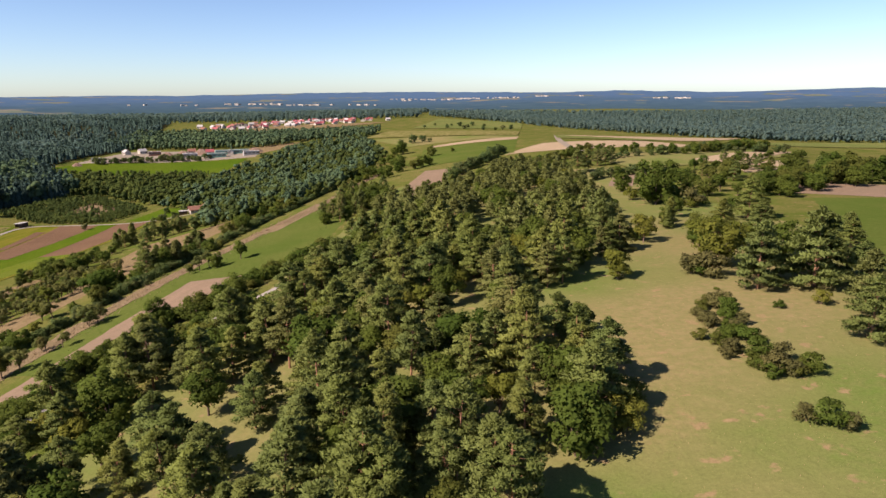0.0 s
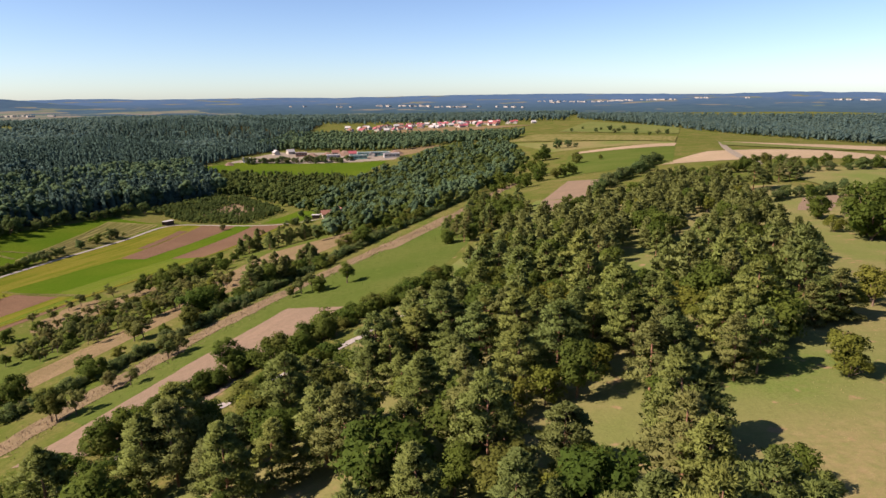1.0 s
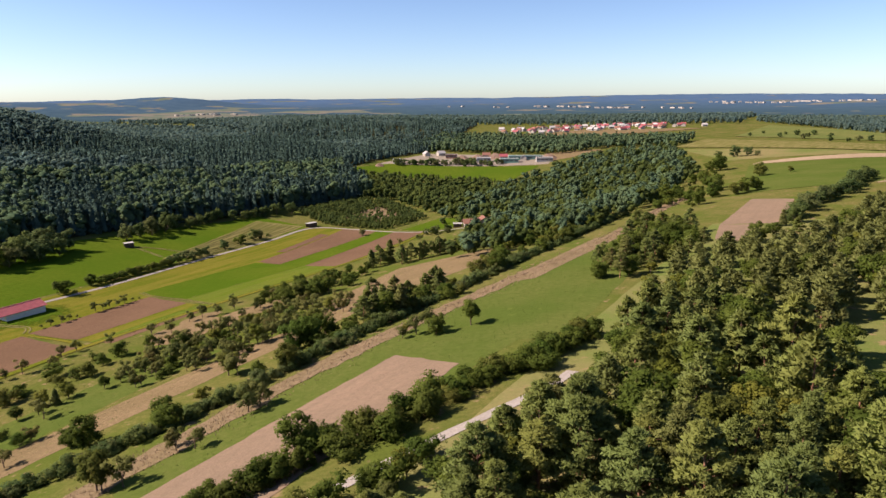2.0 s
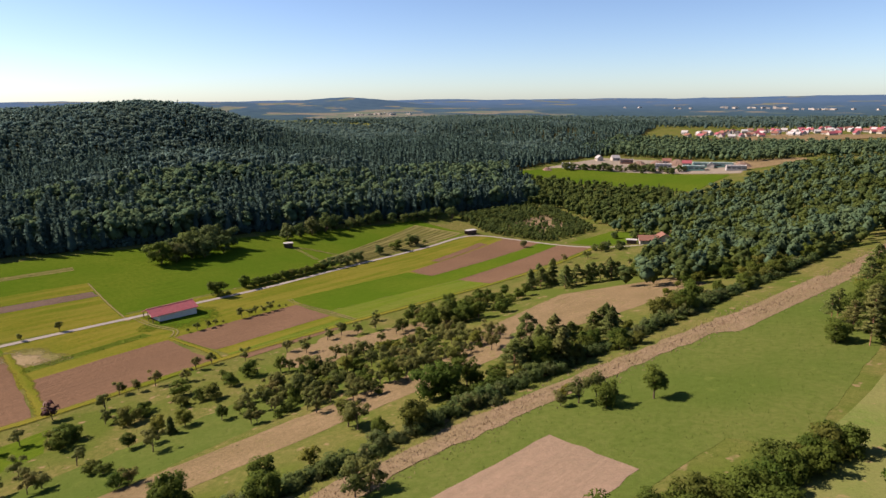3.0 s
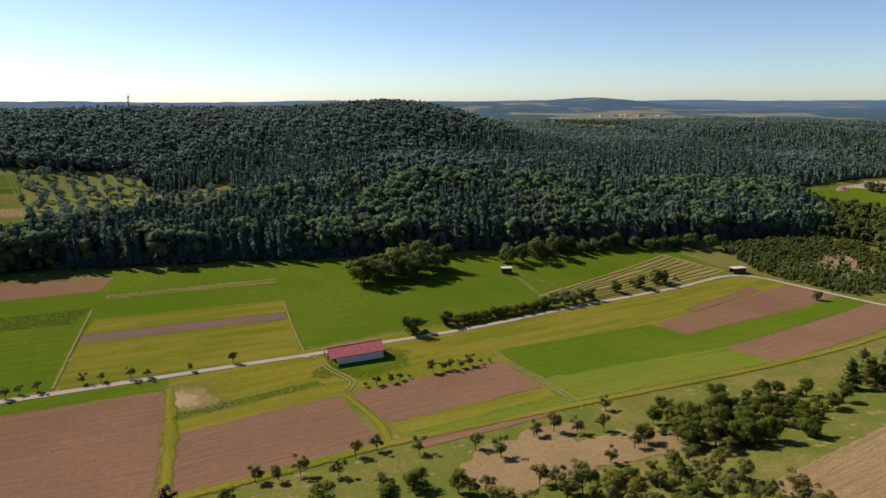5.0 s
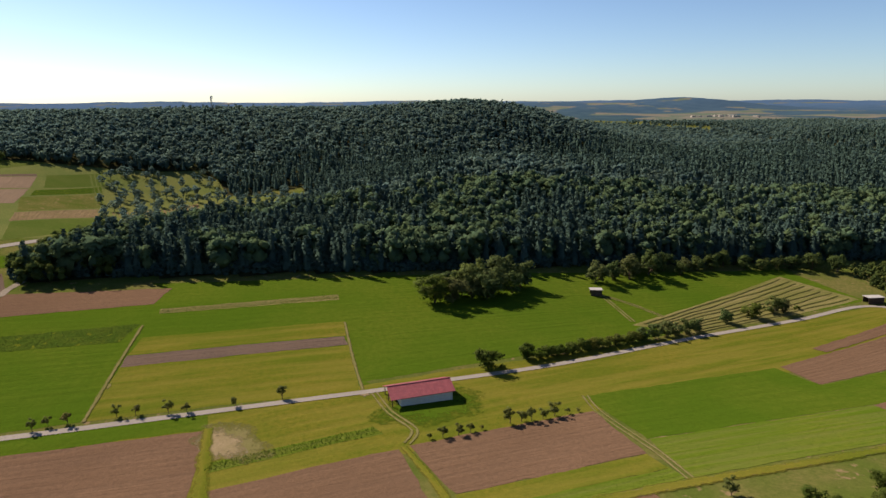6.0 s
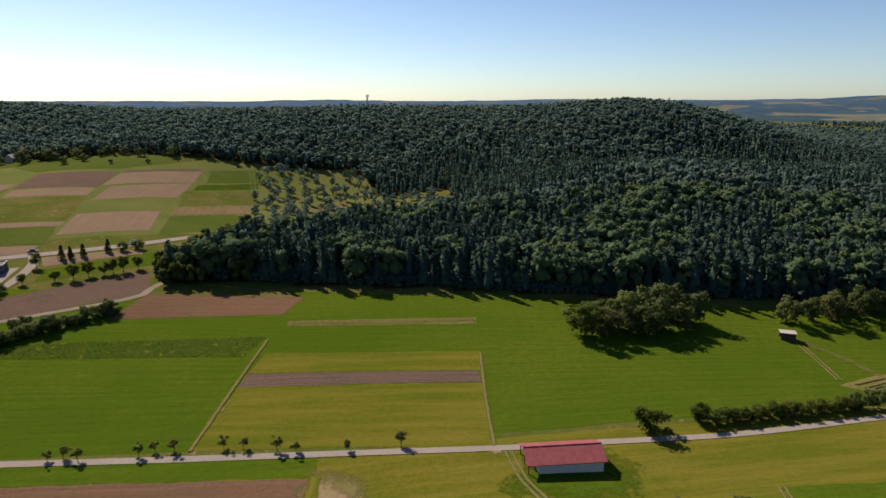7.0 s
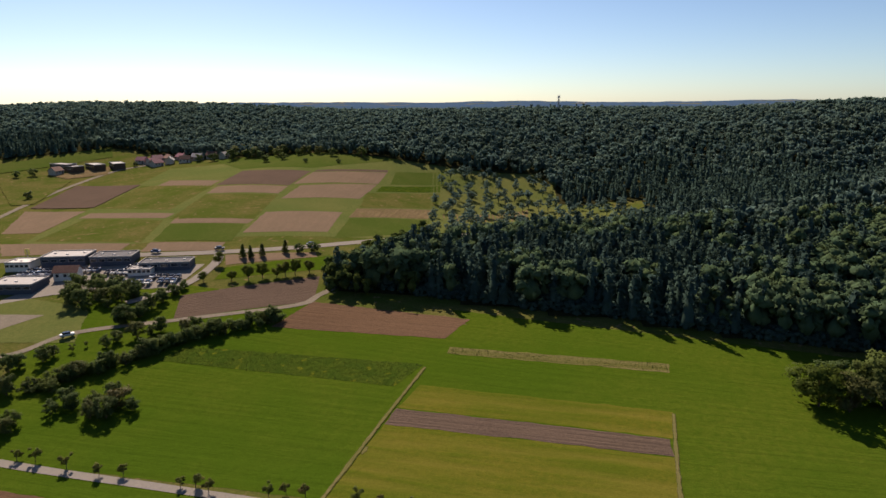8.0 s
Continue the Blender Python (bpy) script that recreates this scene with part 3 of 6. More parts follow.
ribbon("road", [(403, 475), (370, 330), (351, 226), (352, 188)], 5, GRAVEL, "pale lane on the ridge", "road", 0.6, 0.1)

# ---- trees ----
def ico():
    g = (1 + 5**0.5) / 2
    v = np.array([(-1, g, 0), (1, g, 0), (-1, -g, 0), (1, -g, 0), (0, -1, g), (0, 1, g), (0, -1, -g), (0, 1, -g), (g, 0, -1), (g, 0, 1), (-g, 0, -1), (-g, 0, 1)])
    f = np.array([(0, 11, 5), (0, 5, 1), (0, 1, 7), (0, 7, 10), (0, 10, 11), (1, 5, 9), (5, 11, 4), (11, 10, 2), (10, 7, 6), (7, 1, 8),
                  (3, 9, 4), (3, 4, 2), (3, 2, 6), (3, 6, 8), (3, 8, 9), (4, 9, 5), (2, 4, 11), (6, 2, 10), (8, 6, 7), (9, 8, 1)])
    return v / np.linalg.norm(v[0]), f


ICO_V, ICO_F = ico()
OCT_V = np.array([(1, 0, 0), (-1, 0, 0), (0, 1, 0), (0, -1, 0), (0, 0, 1), (0, 0, -1)], float)
OCT_F = np.array([(0, 2, 4), (2, 1, 4), (1, 3, 4), (3, 0, 4), (2, 0, 5), (1, 2, 5), (3, 1, 5), (0, 3, 5)])


def join(pieces):
    """Joins pieces of (places, faces, ways that they face)."""
    k = np.cumsum([0] + [len(p[0]) for p in pieces])
    return np.concatenate([p[0] for p in pieces]), np.concatenate([p[1] + i for p, i in zip(pieces, k)]), np.concatenate([p[2] for p in pieces])


def unit(a):
    return a / np.maximum(np.linalg.norm(a, axis=-1, keepdims=True), 1e-9)


def leaves(rng, centres, radii, per, size, long=1.0, narrow=0.8, lift=None, mid=None):
    """Small three-cornered sprays of leaves round each clump, which face outward."""
    n = len(centres) * per
    way = unit(rng.normal(size=(n, 3)))
    way[:, 2] = np.where(way[:, 2] < -0.5, -way[:, 2], way[:, 2])
    c, r = np.repeat(centres, per, 0), np.repeat(radii, per, 0)
    at = c + way * r * rng.uniform(0.6, 1.12, (n, 1))
    face = unit(way + rng.normal(0, 0.55, (n, 3)) + (0, 0, 0.35))
    a = unit(np.cross(face, rng.normal(size=(n, 3))))
    if lift is not None:  # sprays that point outward and up from the stem
        out = at * (1, 1, 0)
        a = unit(unit(out) * 0.35 + way * 0.8 + (0, 0, lift) + rng.normal(0, 0.5, (n, 3)))
        face = unit(np.cross(a, np.cross((0, 0, 1.0), a) + rng.normal(0, 0.5, (n, 3))))
    crown = unit(at - (centres.mean(0) if mid is None else mid))
    soft = unit(unit(way / r) * 0.75 + crown * 0.6 + (0, 0, 0.15))
    face = np.where(np.sum(face * soft, 1)[:, None] < 0, -face, face)
    b = np.cross(face, a)
    s = size * rng.uniform(0.6, 1.5, (n, 1))
    v = np.stack([at + a * s * long, at - a * s * 0.5 * long + b * s * narrow, at - a * s * 0.5 * long - b * s * narrow], 1)
    v += rng.normal(0, 0.15, v.shape) * s[:, None]
    return v.reshape(-1, 3), np.arange(3 * n).reshape(-1, 3), np.repeat(unit(soft + face * LEAF_EDGE), 3, 0)


LEAF_EDGE = 0.48  # how far a spray's own tilt shows in its shading


def cores(rng, centres, radii, shrink=0.72, cheap=False):
    cv, cf = (OCT_V, OCT_F) if cheap else (ICO_V, ICO_F)
    return join([(c + cv * rng.uniform(0.78, 1.18, (len(cv), 1)) * r * shrink, cf, cv) for c, r in zip(centres, radii)])


def tube(points, radii, sides=6):
    p = np.array(points, float)
    ring = np.arange(sides) * 2 * np.pi / sides
    round_way = np.stack([np.cos(ring), np.sin(ring), 0 * ring], -1)
    v = np.concatenate([q + r * round_way for q, r in zip(p, radii)])
    f = []
    for i in range(len(p) - 1):
        for j in range(sides):
            a, b = i * sides + j, i * sides + (j + 1) % sides
            f += [(a, b, b + sides), (a, b + sides, a + sides)]
    return v, np.array(f), np.tile(round_way, (len(p), 1))


def pine_parts(seed, h=10.0, wide=2.7, low=0.28, per=54, size=0.32):
    rng = np.random.default_rng(seed)
    bend = rng.normal(0, 0.25, 2)
    axis = lambda z: np.array([bend[0] * (z / h) ** 2, bend[1] * (z / h) ** 2, z])  # noqa: E731
    stem = [tube([axis(z) for z in np.linspace(-0.6, 0.96 * h, 6)], np.linspace(0.2, 0.04, 6))]
    cs, rs = [], []
    z = low * h
    while z < h * 0.97:
        k = (z / h - low) / (1 - low)
        reach = wide * (1 - k**1.7) * rng.uniform(0.75, 1.1) + 0.15
        turn = rng.uniform(0, 6.28)
        for j in range(int(rng.integers(3, 6))):
            ang = turn + j * 1.35 + rng.normal(0, 0.25)
            d = reach * rng.uniform(0.5, 1.05)
            c = axis(z) + (d * math.cos(ang), d * math.sin(ang), 0.28 * d + rng.normal(0, 0.15))
            w = 0.55 + 0.34 * (1 - k) * rng.uniform(0.7, 1.3)
            cs.append(c)
            rs.append((w * 1.2, w * 1.2, w * 0.42))
            stem.append(tube([axis(z - 0.1), (axis(z) + c) / 2 - (0, 0, 0.05), c], [0.06, 0.04, 0.02], 3))
        z += rng.uniform(0.55, 0.85) * h / 10
    cs.append(axis(h * 0.96))
    rs.append((0.35, 0.35, 0.6))
    cs, rs = np.array(cs), np.array(rs)
    return join(stem), join([cores(rng, cs, rs, 0.55, True), leaves(rng, cs, rs, per, size, 1.25, 0.6, 0.4)])


def broad_parts(seed, h=7.0, wide=2.8, bole=0.25, clumps=22, per=70, size=0.26, clump=1.1):
    rng = np.random.default_rng(seed)
    z0 = bole * h
    mid, up = (z0 + h) / 2, (h - z0) / 2
    way = unit(rng.normal(size=(clumps, 3)))
    cs = np.stack([way[:, 0] * wide * 0.72, way[:, 1] * wide * 0.72, mid + way[:, 2] * up * 0.72], -1) * rng.uniform(0.85, 1.12, (clumps, 1)) + rng.normal(0, 0.12 * wide, (clumps, 3)) * (1, 1, 0.5)
    cs = np.vstack([cs, [(0, 0, mid)]])
    r = clump * rng.uniform(0.65, 1.25, (clumps + 1, 1))
    cs[:, 2] = np.maximum(cs[:, 2], z0 * 0.6 + r[:, 0] * 0.5)
    rs = r * (1, 1, 0.8)
    stem = [tube([(0, 0, -0.5), (0.05, 0, z0), (0.0, 0.08, mid)], [0.045 * h * 0.7, 0.03 * h * 0.7, 0.015 * h * 0.7])]
    for c in cs[:7]:
        stem.append(tube([(0, 0, z0 * 0.8), (c[0] * 0.5, c[1] * 0.5, (z0 + c[2]) / 2), tuple(c)], [0.018 * h * 0.7, 0.012 * h * 0.7, 0.006 * h * 0.7], 4))
    return join(stem), join([cores(rng, cs, rs, 0.5, True), leaves(rng, cs, rs, per, size)])


def tree(name, made, leaf, bark, label, category, group, trunk="trunk"):
    top = new(name)
    (tv, tf, tn), (cv, cf, cn) = made
    thing_of(trunk, mesh_np(trunk, tv, tf, normals=tn), bark, top)
    thing_of("crown", mesh_np("crown", cv, cf, normals=cn), leaf, top)
    return tagged(top, label, category, group)


USED = set()


def plant(kinds, x, y, rng, size=1.0, spin=None, squat=1.0):
    """Stands a copy of one of the kinds (the first use takes the model itself) on the ground."""
    ob = kinds[int(rng.integers(len(kinds)))]
    s = size * rng.uniform(0.85, 1.15)
    m = Matrix.Translation((x, y, float(ground(x, y)) - 0.1)) @ pose(0, 0, 0, rng.normal(0, 2.5), rng.normal(0, 2.5), rng.uniform(0, 360))
    if ob.name not in USED:
        USED.add(ob.name)
        ob.matrix_basis = m
        twin = ob
    else:
        twin = copy_thing(ob, m)
    twin.scale = (s, s, s * squat * rng.uniform(0.9, 1.1))
    return twin


def inside(poly, x, y):
    x, y = np.asarray(x, float), np.asarray(y, float)
    hit = np.zeros(x.shape, bool)
    for (ax, ay), (bx, by) in zip(poly, poly[1:] + poly[:1]):
        hit ^= ((ay > y) != (by > y)) & (x < (bx - ax) * (y - ay) / (by - ay + 1e-12) + ax)
    return hit


def scatter(poly, gap, rng, keep=1.0):
    """Uneven places inside a polygon, about gap metres apart."""
    p = np.array(poly)
    xs, ys = np.arange(p[:, 0].min(), p[:, 0].max(), gap), np.arange(p[:, 1].min(), p[:, 1].max(), gap)
    q = np.stack(np.meshgrid(xs, ys), -1).reshape(-1, 2)
    q = q + rng.uniform(-0.42, 0.42, q.shape) * gap
    q = q[inside(poly, q[:, 0], q[:, 1])]
    return q[rng.uniform(size=len(q)) < keep]


PINES = [tree("pine_tree", pine_parts(11 + i, wide=w, low=lo, per=140, size=0.175), PINE, PINE_BARK, "Scots pine with layered olive green needles on the hill", "tree", "pines on the hill")
         for i, (w, lo) in enumerate([(3.3, 0.14), (3.7, 0.22), (2.9, 0.10), (3.4, 0.30)])]
FAR_PINES = [tree("pine_tree", pine_parts(25 + i, wide=w, low=lo, per=40, size=0.36), PINE, PINE_BARK, "Scots pine with layered olive green needles on the hill", "tree", "pines on the hill") for i, (w, lo) in enumerate([(3.3, 0.18), (3.6, 0.28)])]
BROADS = [tree("deciduous_tree", broad_parts(31 + i, per=110, size=0.19), LEAF, BARK, "round deciduous tree with dense green leaves", "tree", "broad-leaved trees") for i in range(3)]
BUSHY = [tree("bushy_tree", broad_parts(36 + i, 8.5, 4.2, 0.04, 30, 84, 0.28, 1.5), LEAF, BARK, "broad deciduous tree with foliage down to the ground", "tree", "broad-leaved trees") for i in range(3)]
HEDGE_TREES = [tree("hedge_tree", broad_parts(46 + i, 8.5, 4.2, 0.04, 26, 56, 0.34, 1.55), HEDGE_LEAF, BARK, "bushy green tree of the valley hedges", "tree", "hedge trees in the valley") for i in range(4)]
YELLOWS = [tree("yellowing_tree", broad_parts(41 + i, 5.5, 2.3, 0.15, 16, 110, 0.17, 1.0), YELLOW_LEAF, BARK, "small tree with yellowing green leaves", "tree", "yellowing trees") for i in range(2)]
SHRUBS = [tree("shrub", broad_parts(51 + i, 2.8, 2.0, 0.05, 12, 90, 0.16, 0.85), LEAF, BARK, "dense green hedge shrub on grass", "shrub", "hedge shrubs", "stem") for i in range(3)]
SLOPE_HEDGE = [tree("field_hedge_shrub", broad_parts(83 + i, 2.8, 2.0, 0.05, 12, 80, 0.17, 0.85), HEDGE_LEAF, BARK, "low dense green shrub of the long field hedge", "shrub", "shrubs of the field hedge", "stem") for i in range(3)]
BROWNS = [tree("brown_bush", broad_parts(53 + i, 2.8, 2.0, 0.05, 12, 90, 0.16, 0.85), BROWN_LEAF, BARK, "low bush with brownish olive leaves on the hill meadow", "shrub", "brownish bushes", "stem") for i in range(2)]
HEDGE = [tree("hedge_bush", broad_parts(56 + i, 3.0, 2.1, 0.03, 12, 110, 0.15, 0.95), LEAF, BARK, "dark green bush of the hedge above the gravel road", "shrub", "bushes along the gravel road", "stem") for i in range(3)]
FRUITS = [tree("fruit_tree", broad_parts(61 + i, 4.4, 1.9, 0.32, 11, 95, 0.15, 0.72), ORCHARD, BARK, "old fruit tree with a loose grey-green crown", "tree", "orchard trees") for i in range(4)]
FIRS = [tree("fir_tree", pine_parts(71 + i, 10, 1.9, 0.08, 70, 0.3), PINE, BARK, "narrow dark green conifer", "tree", "dark conifers") for i in range(2)]

rng = np.random.default_rng(5)
# pine wood on the hill
WOOD = [(168, -125), (189, -101), (199, -86), (207, -72), (215, -48), (220, -20), (216, 10), (229, 38), (240, 58), (262, 74), (286, 132), (318, 125), (305, 30), (295, -30), (272, -72), (257, -102), (255, -116), (256, -134), (252, -146), (243, -158), (230, -185), (190, -185), (165, -150)]
THIN = [(160, -190), (160, -120), (186, -104), (212, -104), (219, -130), (214, -190)]
CLEAR = [[(262, -20), (290, 60), (297, 60), (268, -24)], [(251, -38), (257, 6), (264, 6), (260, -40)], [(225, -38), (231, -26), (237, -31), (230, -42)], [(246, 60), (250, 76), (262, 82), (262, 70)], [(236, -108), (262, -102), (262, -90), (240, -92)]]
distant = []
for x, y in scatter(WOOD, 5.6, rng):
    if any(inside(c, x, y) for c in CLEAR) or (inside(THIN, x, y) and rng.uniform() < 0.5):
        continue
    k = rng.uniform()
    if y > -5 and k < 0.8:
        distant.append((x, y))
    elif k < 0.66:
        plant(PINES if y < -55 else FAR_PINES, x, y, rng, rng.uniform(0.75, 1.15) * (1.0 if y < -20 else 0.85))
    elif k < 0.88:
        plant(BROADS if rng.uniform() < 0.6 else BUSHY, x, y, rng, rng.uniform(0.75, 1.1))
    else:
        plant(YELLOWS, x, y, rng, 1.0)
for x, y in scatter([(203, 30), (205, 75), (209, 118), (226, 112), (234, 72), (222, 40)], 5, rng, 0.85):
    plant(BUSHY if rng.uniform() < 0.45 else (PINES if rng.uniform() < 0.5 else YELLOWS), x, y, rng, rng.uniform(0.5, 0.85))
for x, y in scatter([(160, -132), (172, -96), (184, -74), (188, -78), (178, -104), (166, -136)], 3.2, rng, 0.6):
    plant(HEDGE, x + 5, y - 2, rng, rng.uniform(0.8, 1.3))
for x, y in scatter([(178, -114), (195, -82), (203, -70), (214, -53), (220, -60), (208, -80), (199, -95), (184, -122)], 3.4, rng, 0.65):
    plant(HEDGE if rng.uniform() < 0.6 else (YELLOWS if rng.uniform() < 0.4 else FRUITS), x, y, rng, rng.uniform(0.7, 1.15))
# trees and bushes on the hill meadow
LOW_PINES = [tree("bushy_pine", pine_parts(15 + i, 9, 3.5, 0.04, 140, 0.18), PINE, PINE_BARK, "broad pine with branches down to the meadow", "tree", "pines on the meadow") for i in range(3)]
OLIVES = [tree("yellowing_bush", broad_parts(45 + i, 5.5, 3.0, 0.04, 20, 120, 0.16, 1.1), YELLOW_LEAF, BARK, "round bush with yellowish green leaves on dry grass", "shrub", "yellowing bushes") for i in range(2)]
for x, y, kinds, size in [
    (329, 25, BUSHY, 0.95), (335, 30, OLIVES, 0.9), (331, 1, SHRUBS, 1.5), (336, 4, SHRUBS, 1.3), (306, -38, FIRS, 0.62), (303, -60, BUSHY, 0.4), (296.7, -84.5, OLIVES, 1.75), (304, -58, BROADS, 0.85), (290, -91, SHRUBS, 1.2), (292.5, -55.5, YELLOWS, 1.4),
    (294.5, -102.5, LOW_PINES, 1.35), (304, -103.5, LOW_PINES, 1.5), (298, -98, LOW_PINES, 1.0), (307, -98, LOW_PINES, 1.1), (312, -104, LOW_PINES, 1.0), (318, -45, LOW_PINES, 1.0), (313, -52, LOW_PINES, 0.9), (283, -60, LOW_PINES, 0.85), (279, -66, LOW_PINES, 0.75),
    (293, -52, BUSHY, 0.45), (296, -47, BUSHY, 0.4), (275, -88, OLIVES, 0.8), (299, -113, OLIVES, 0.5), (296, -128, LOW_PINES, 0.85), (303, -117, LOW_PINES, 0.95), (308, -124, LOW_PINES, 1.0), (314, -112, LOW_PINES, 0.9), (297, -133, OLIVES, 0.6),
    (277, -147, SHRUBS, 0.85), (278.5, -148.5, BROWNS, 0.7), (275.5, -146, BROWNS, 0.65), (292, -113, SHRUBS, 0.5), (288, -101, SHRUBS, 0.3), (250, -98, BROADS, 0.9), (261, -85, OLIVES, 0.8), (322, 44, BUSHY, 0.9), (326, -30, SHRUBS, 1.2), (340, -22, SHRUBS, 1.0),
    (257, -143, OLIVES, 0.7), (259, -138, OLIVES, 0.8), (258, -133, PINES, 0.95), (260, -128, OLIVES, 0.75), (258, -122, PINES, 0.9), (259, -114, BROADS, 0.7), (256, -127, PINES, 0.9), (254, -140, PINES, 1.0),
    (336, -60, BUSHY, 0.6), (330, -75, LOW_PINES, 0.9), (324, -84, LOW_PINES, 0.9)]:
    plant(kinds, x, y, rng, size)
for x, y, kinds, size in [(321.7, 9.2, BUSHY, 1.6), (331, -0.3, BROWNS, 2.0), (333, -29.7, LOW_PINES, 1.2), (378, 68, BUSHY, 1.2), (398, 56, BUSHY, 1.6), (412, 52, BUSHY, 1.3), (424, 54, BUSHY, 1.3), (437, 58, BUSHY, 1.2), (306.8, -35.6, FIRS, 0.9), (310, -28, BUSHY, 0.6), (283.7, -63.3, LOW_PINES, 1.1), (315, -20, BROADS, 0.9), (322, -8, OLIVES, 0.9), (341, -6, SHRUBS, 1.3), (352, 4, SHRUBS, 1.4), (340, 30, BUSHY, 1.1), (346, 22, BUSHY, 1.0), (326, -48, PINES, 0.9), (318, -62, LOW_PINES, 1.0), (313, -80, BUSHY, 0.9)]:
    plant(kinds, x, y, rng, size)
for x, y in scatter([(356, 20), (385, 50), (450, 60), (450, 40), (400, 30), (370, 8)], 8, rng, 0.85):
    plant(BUSHY, x, y, rng, rng.uniform(0.7, 1.1))
for i, (x, y) in enumerate(curve_through([(282, -108), (280.8, -112.3), (279.4, -118), (278.6, -124), (278.4, -130), (279.7, -135.5), (283.2, -135.6)], 0.8)):
    plant(SHRUBS if rng.uniform() < 0.55 else BROWNS, x + rng.normal(0, 1.7), y, rng, rng.uniform(0.5, 0.9))
for x, y in scatter([(312, 5), (345, 12), (440, 70), (480, 150), (420, 130), (330, 75), (305, 60)], 9, rng, 0.4):
    plant(BROADS if rng.uniform() < 0.5 else (BUSHY if rng.uniform() < 0.5 else PINES), x, y, rng, 0.8)
for x, y in curve_through([(300, 139), (316, 150), (335, 168), (350, 180), (395, 165), (440, 190), (500, 250)], 6):
    plant(BUSHY, x, y + rng.normal(0, 3), rng, 0.75)

for pts, gap, s in [([(336, 143), (350, 148), (364, 153), (379, 158), (412, 176), (441, 180), (480, 190)], 5.5, 0.62), ([(315, 76), (322, 82), (336, 90), (352, 97)], 3.5, 0.5)]:
    for x, y in curve_through(pts, gap):
        plant(HEDGE_TREES, x + rng.normal(0, 1.5), y + rng.normal(0, 1.5), rng, s * rng.uniform(0.75, 1.25))
for x, y, kinds, s in [(324, 17, BUSHY, 0.95), (330, 14, BUSHY, 0.7), (318, 22, OLIVES, 1.0), (329, -2, OLIVES, 0.7), (305, -63, OLIVES, 1.45), (309, -70, OLIVES, 1.3), (300, -69, BROADS, 1.0), (275, -87, YELLOWS, 1.15), (280, -66, LOW_PINES, 0.95), (285, -62, OLIVES, 0.95), (291, -92, BROWNS, 1.8), (289, -89, BROWNS, 1.3), (343, 129, PINES, 0.9), (347, 132, PINES, 0.9), (338, 127, PINES, 0.8), (327, 112, PINES, 1.0), (322, 108, PINES, 1.1)]:
    plant(kinds, x, y, rng, s)
for x, y, kinds, s in [(241, 365, BUSHY, 1.4), (262, 303, BUSHY, 1.2), (251, 221, BUSHY, 0.9), (256, 226, BUSHY, 0.7), (246, 214, BUSHY, 0.8), (279, 309, YELLOWS, 0.8), (247, 80, BUSHY, 0.75), (257, 109, FIRS, 0.7), (258, 80, LOW_PINES, 0.85), (253, 92, BUSHY, 0.6)]:
    plant(kinds, x, y, rng, s)
for x, y in curve_through([(260, 114), (266, 136), (274, 159), (285, 180), (298, 217), (308, 238)], 4.5):
    plant(HEDGE_TREES, x + rng.normal(0, 1.2), y + rng.normal(0, 1.2), rng, rng.uniform(0.5, 0.8))
for x, y in scatter([(210, 185), (222, 330), (236, 400), (244, 300), (240, 215), (226, 172)], 7.5, rng, 0.62):
    plant(SHRUBS if rng.uniform() < 0.55 else (BUSHY if rng.uniform() < 0.6 else YELLOWS), x, y, rng, rng.uniform(0.5, 1.1))
for x, y in [(337, 821), (357, 825), (314, 781), (300, 848), (400, 725), (358, 705), (374, 699), (336, 750), (240, 446), (252, 446), (269, 443), (386, 712), (346, 790), (325, 830), (368, 772), (281, 790), (262, 447)]:
    plant(HEDGE_TREES, x, y, rng, rng.uniform(0.5, 0.95))
# hedges on the slope
for pts, gap, side, s in [([(124, -110), (132.6, -77), (138.8, -62.4), (144.6, -50), (150, -28), (159.6, 7.7), (170.5, 51), (184, 112), (197, 184)], 1.15, 0.8, 0.8),
                          ([(160, -130), (170, -95), (177, -76), (182, -64), (191, -57), (195, -44), (203, -35), (207, -27), (213, -12)], 1.25, 1.6, 1.1)]:
    for x, y in curve_through(pts, gap):
        plant(SLOPE_HEDGE if side < 1.6 else HEDGE, x + rng.normal(0, side), y + rng.normal(0, side), rng, s * rng.uniform(0.7, 1.3))
for x, y, kinds, s in [(170, -10, FRUITS, 0.9), (172.5, -8, FRUITS, 1.1), (178, -9, BUSHY, 0.62), (175, -6, FRUITS, 1.2), (184, -3, BROADS, 0.85), (169, -6, YELLOWS, 0.55), (156, -47, FRUITS, 1.0), (152, -61, FRUITS, 0.8), (150, -75, BROADS, 0.75), (180, -66, BROADS, 0.85), (186, -60, SHRUBS, 1.4),
                       (146, -4, BROADS, 0.85), (142, -7, BROADS, 0.9), (149, 13, PINES, 0.8), (151, 17, FIRS, 0.75), (155, 14, PINES, 0.85), (159, 12, FIRS, 0.8), (153, 22, BROADS, 0.8), (157, 37, PINES, 0.7), (159, 40, PINES, 0.65),
                       (104, 100, FIRS, 0.75), (105, 105, PINES, 0.7), (115, 105, PINES, 0.75), (118, 108, PINES, 0.7), (122, 112, PINES, 0.75), (126, 118, PINES, 0.8), (129, 120, PINES, 0.7), (161, 77, YELLOWS, 0.6), (138, -28, FRUITS, 1.2)]:
    plant(kinds, x, y, rng, s)
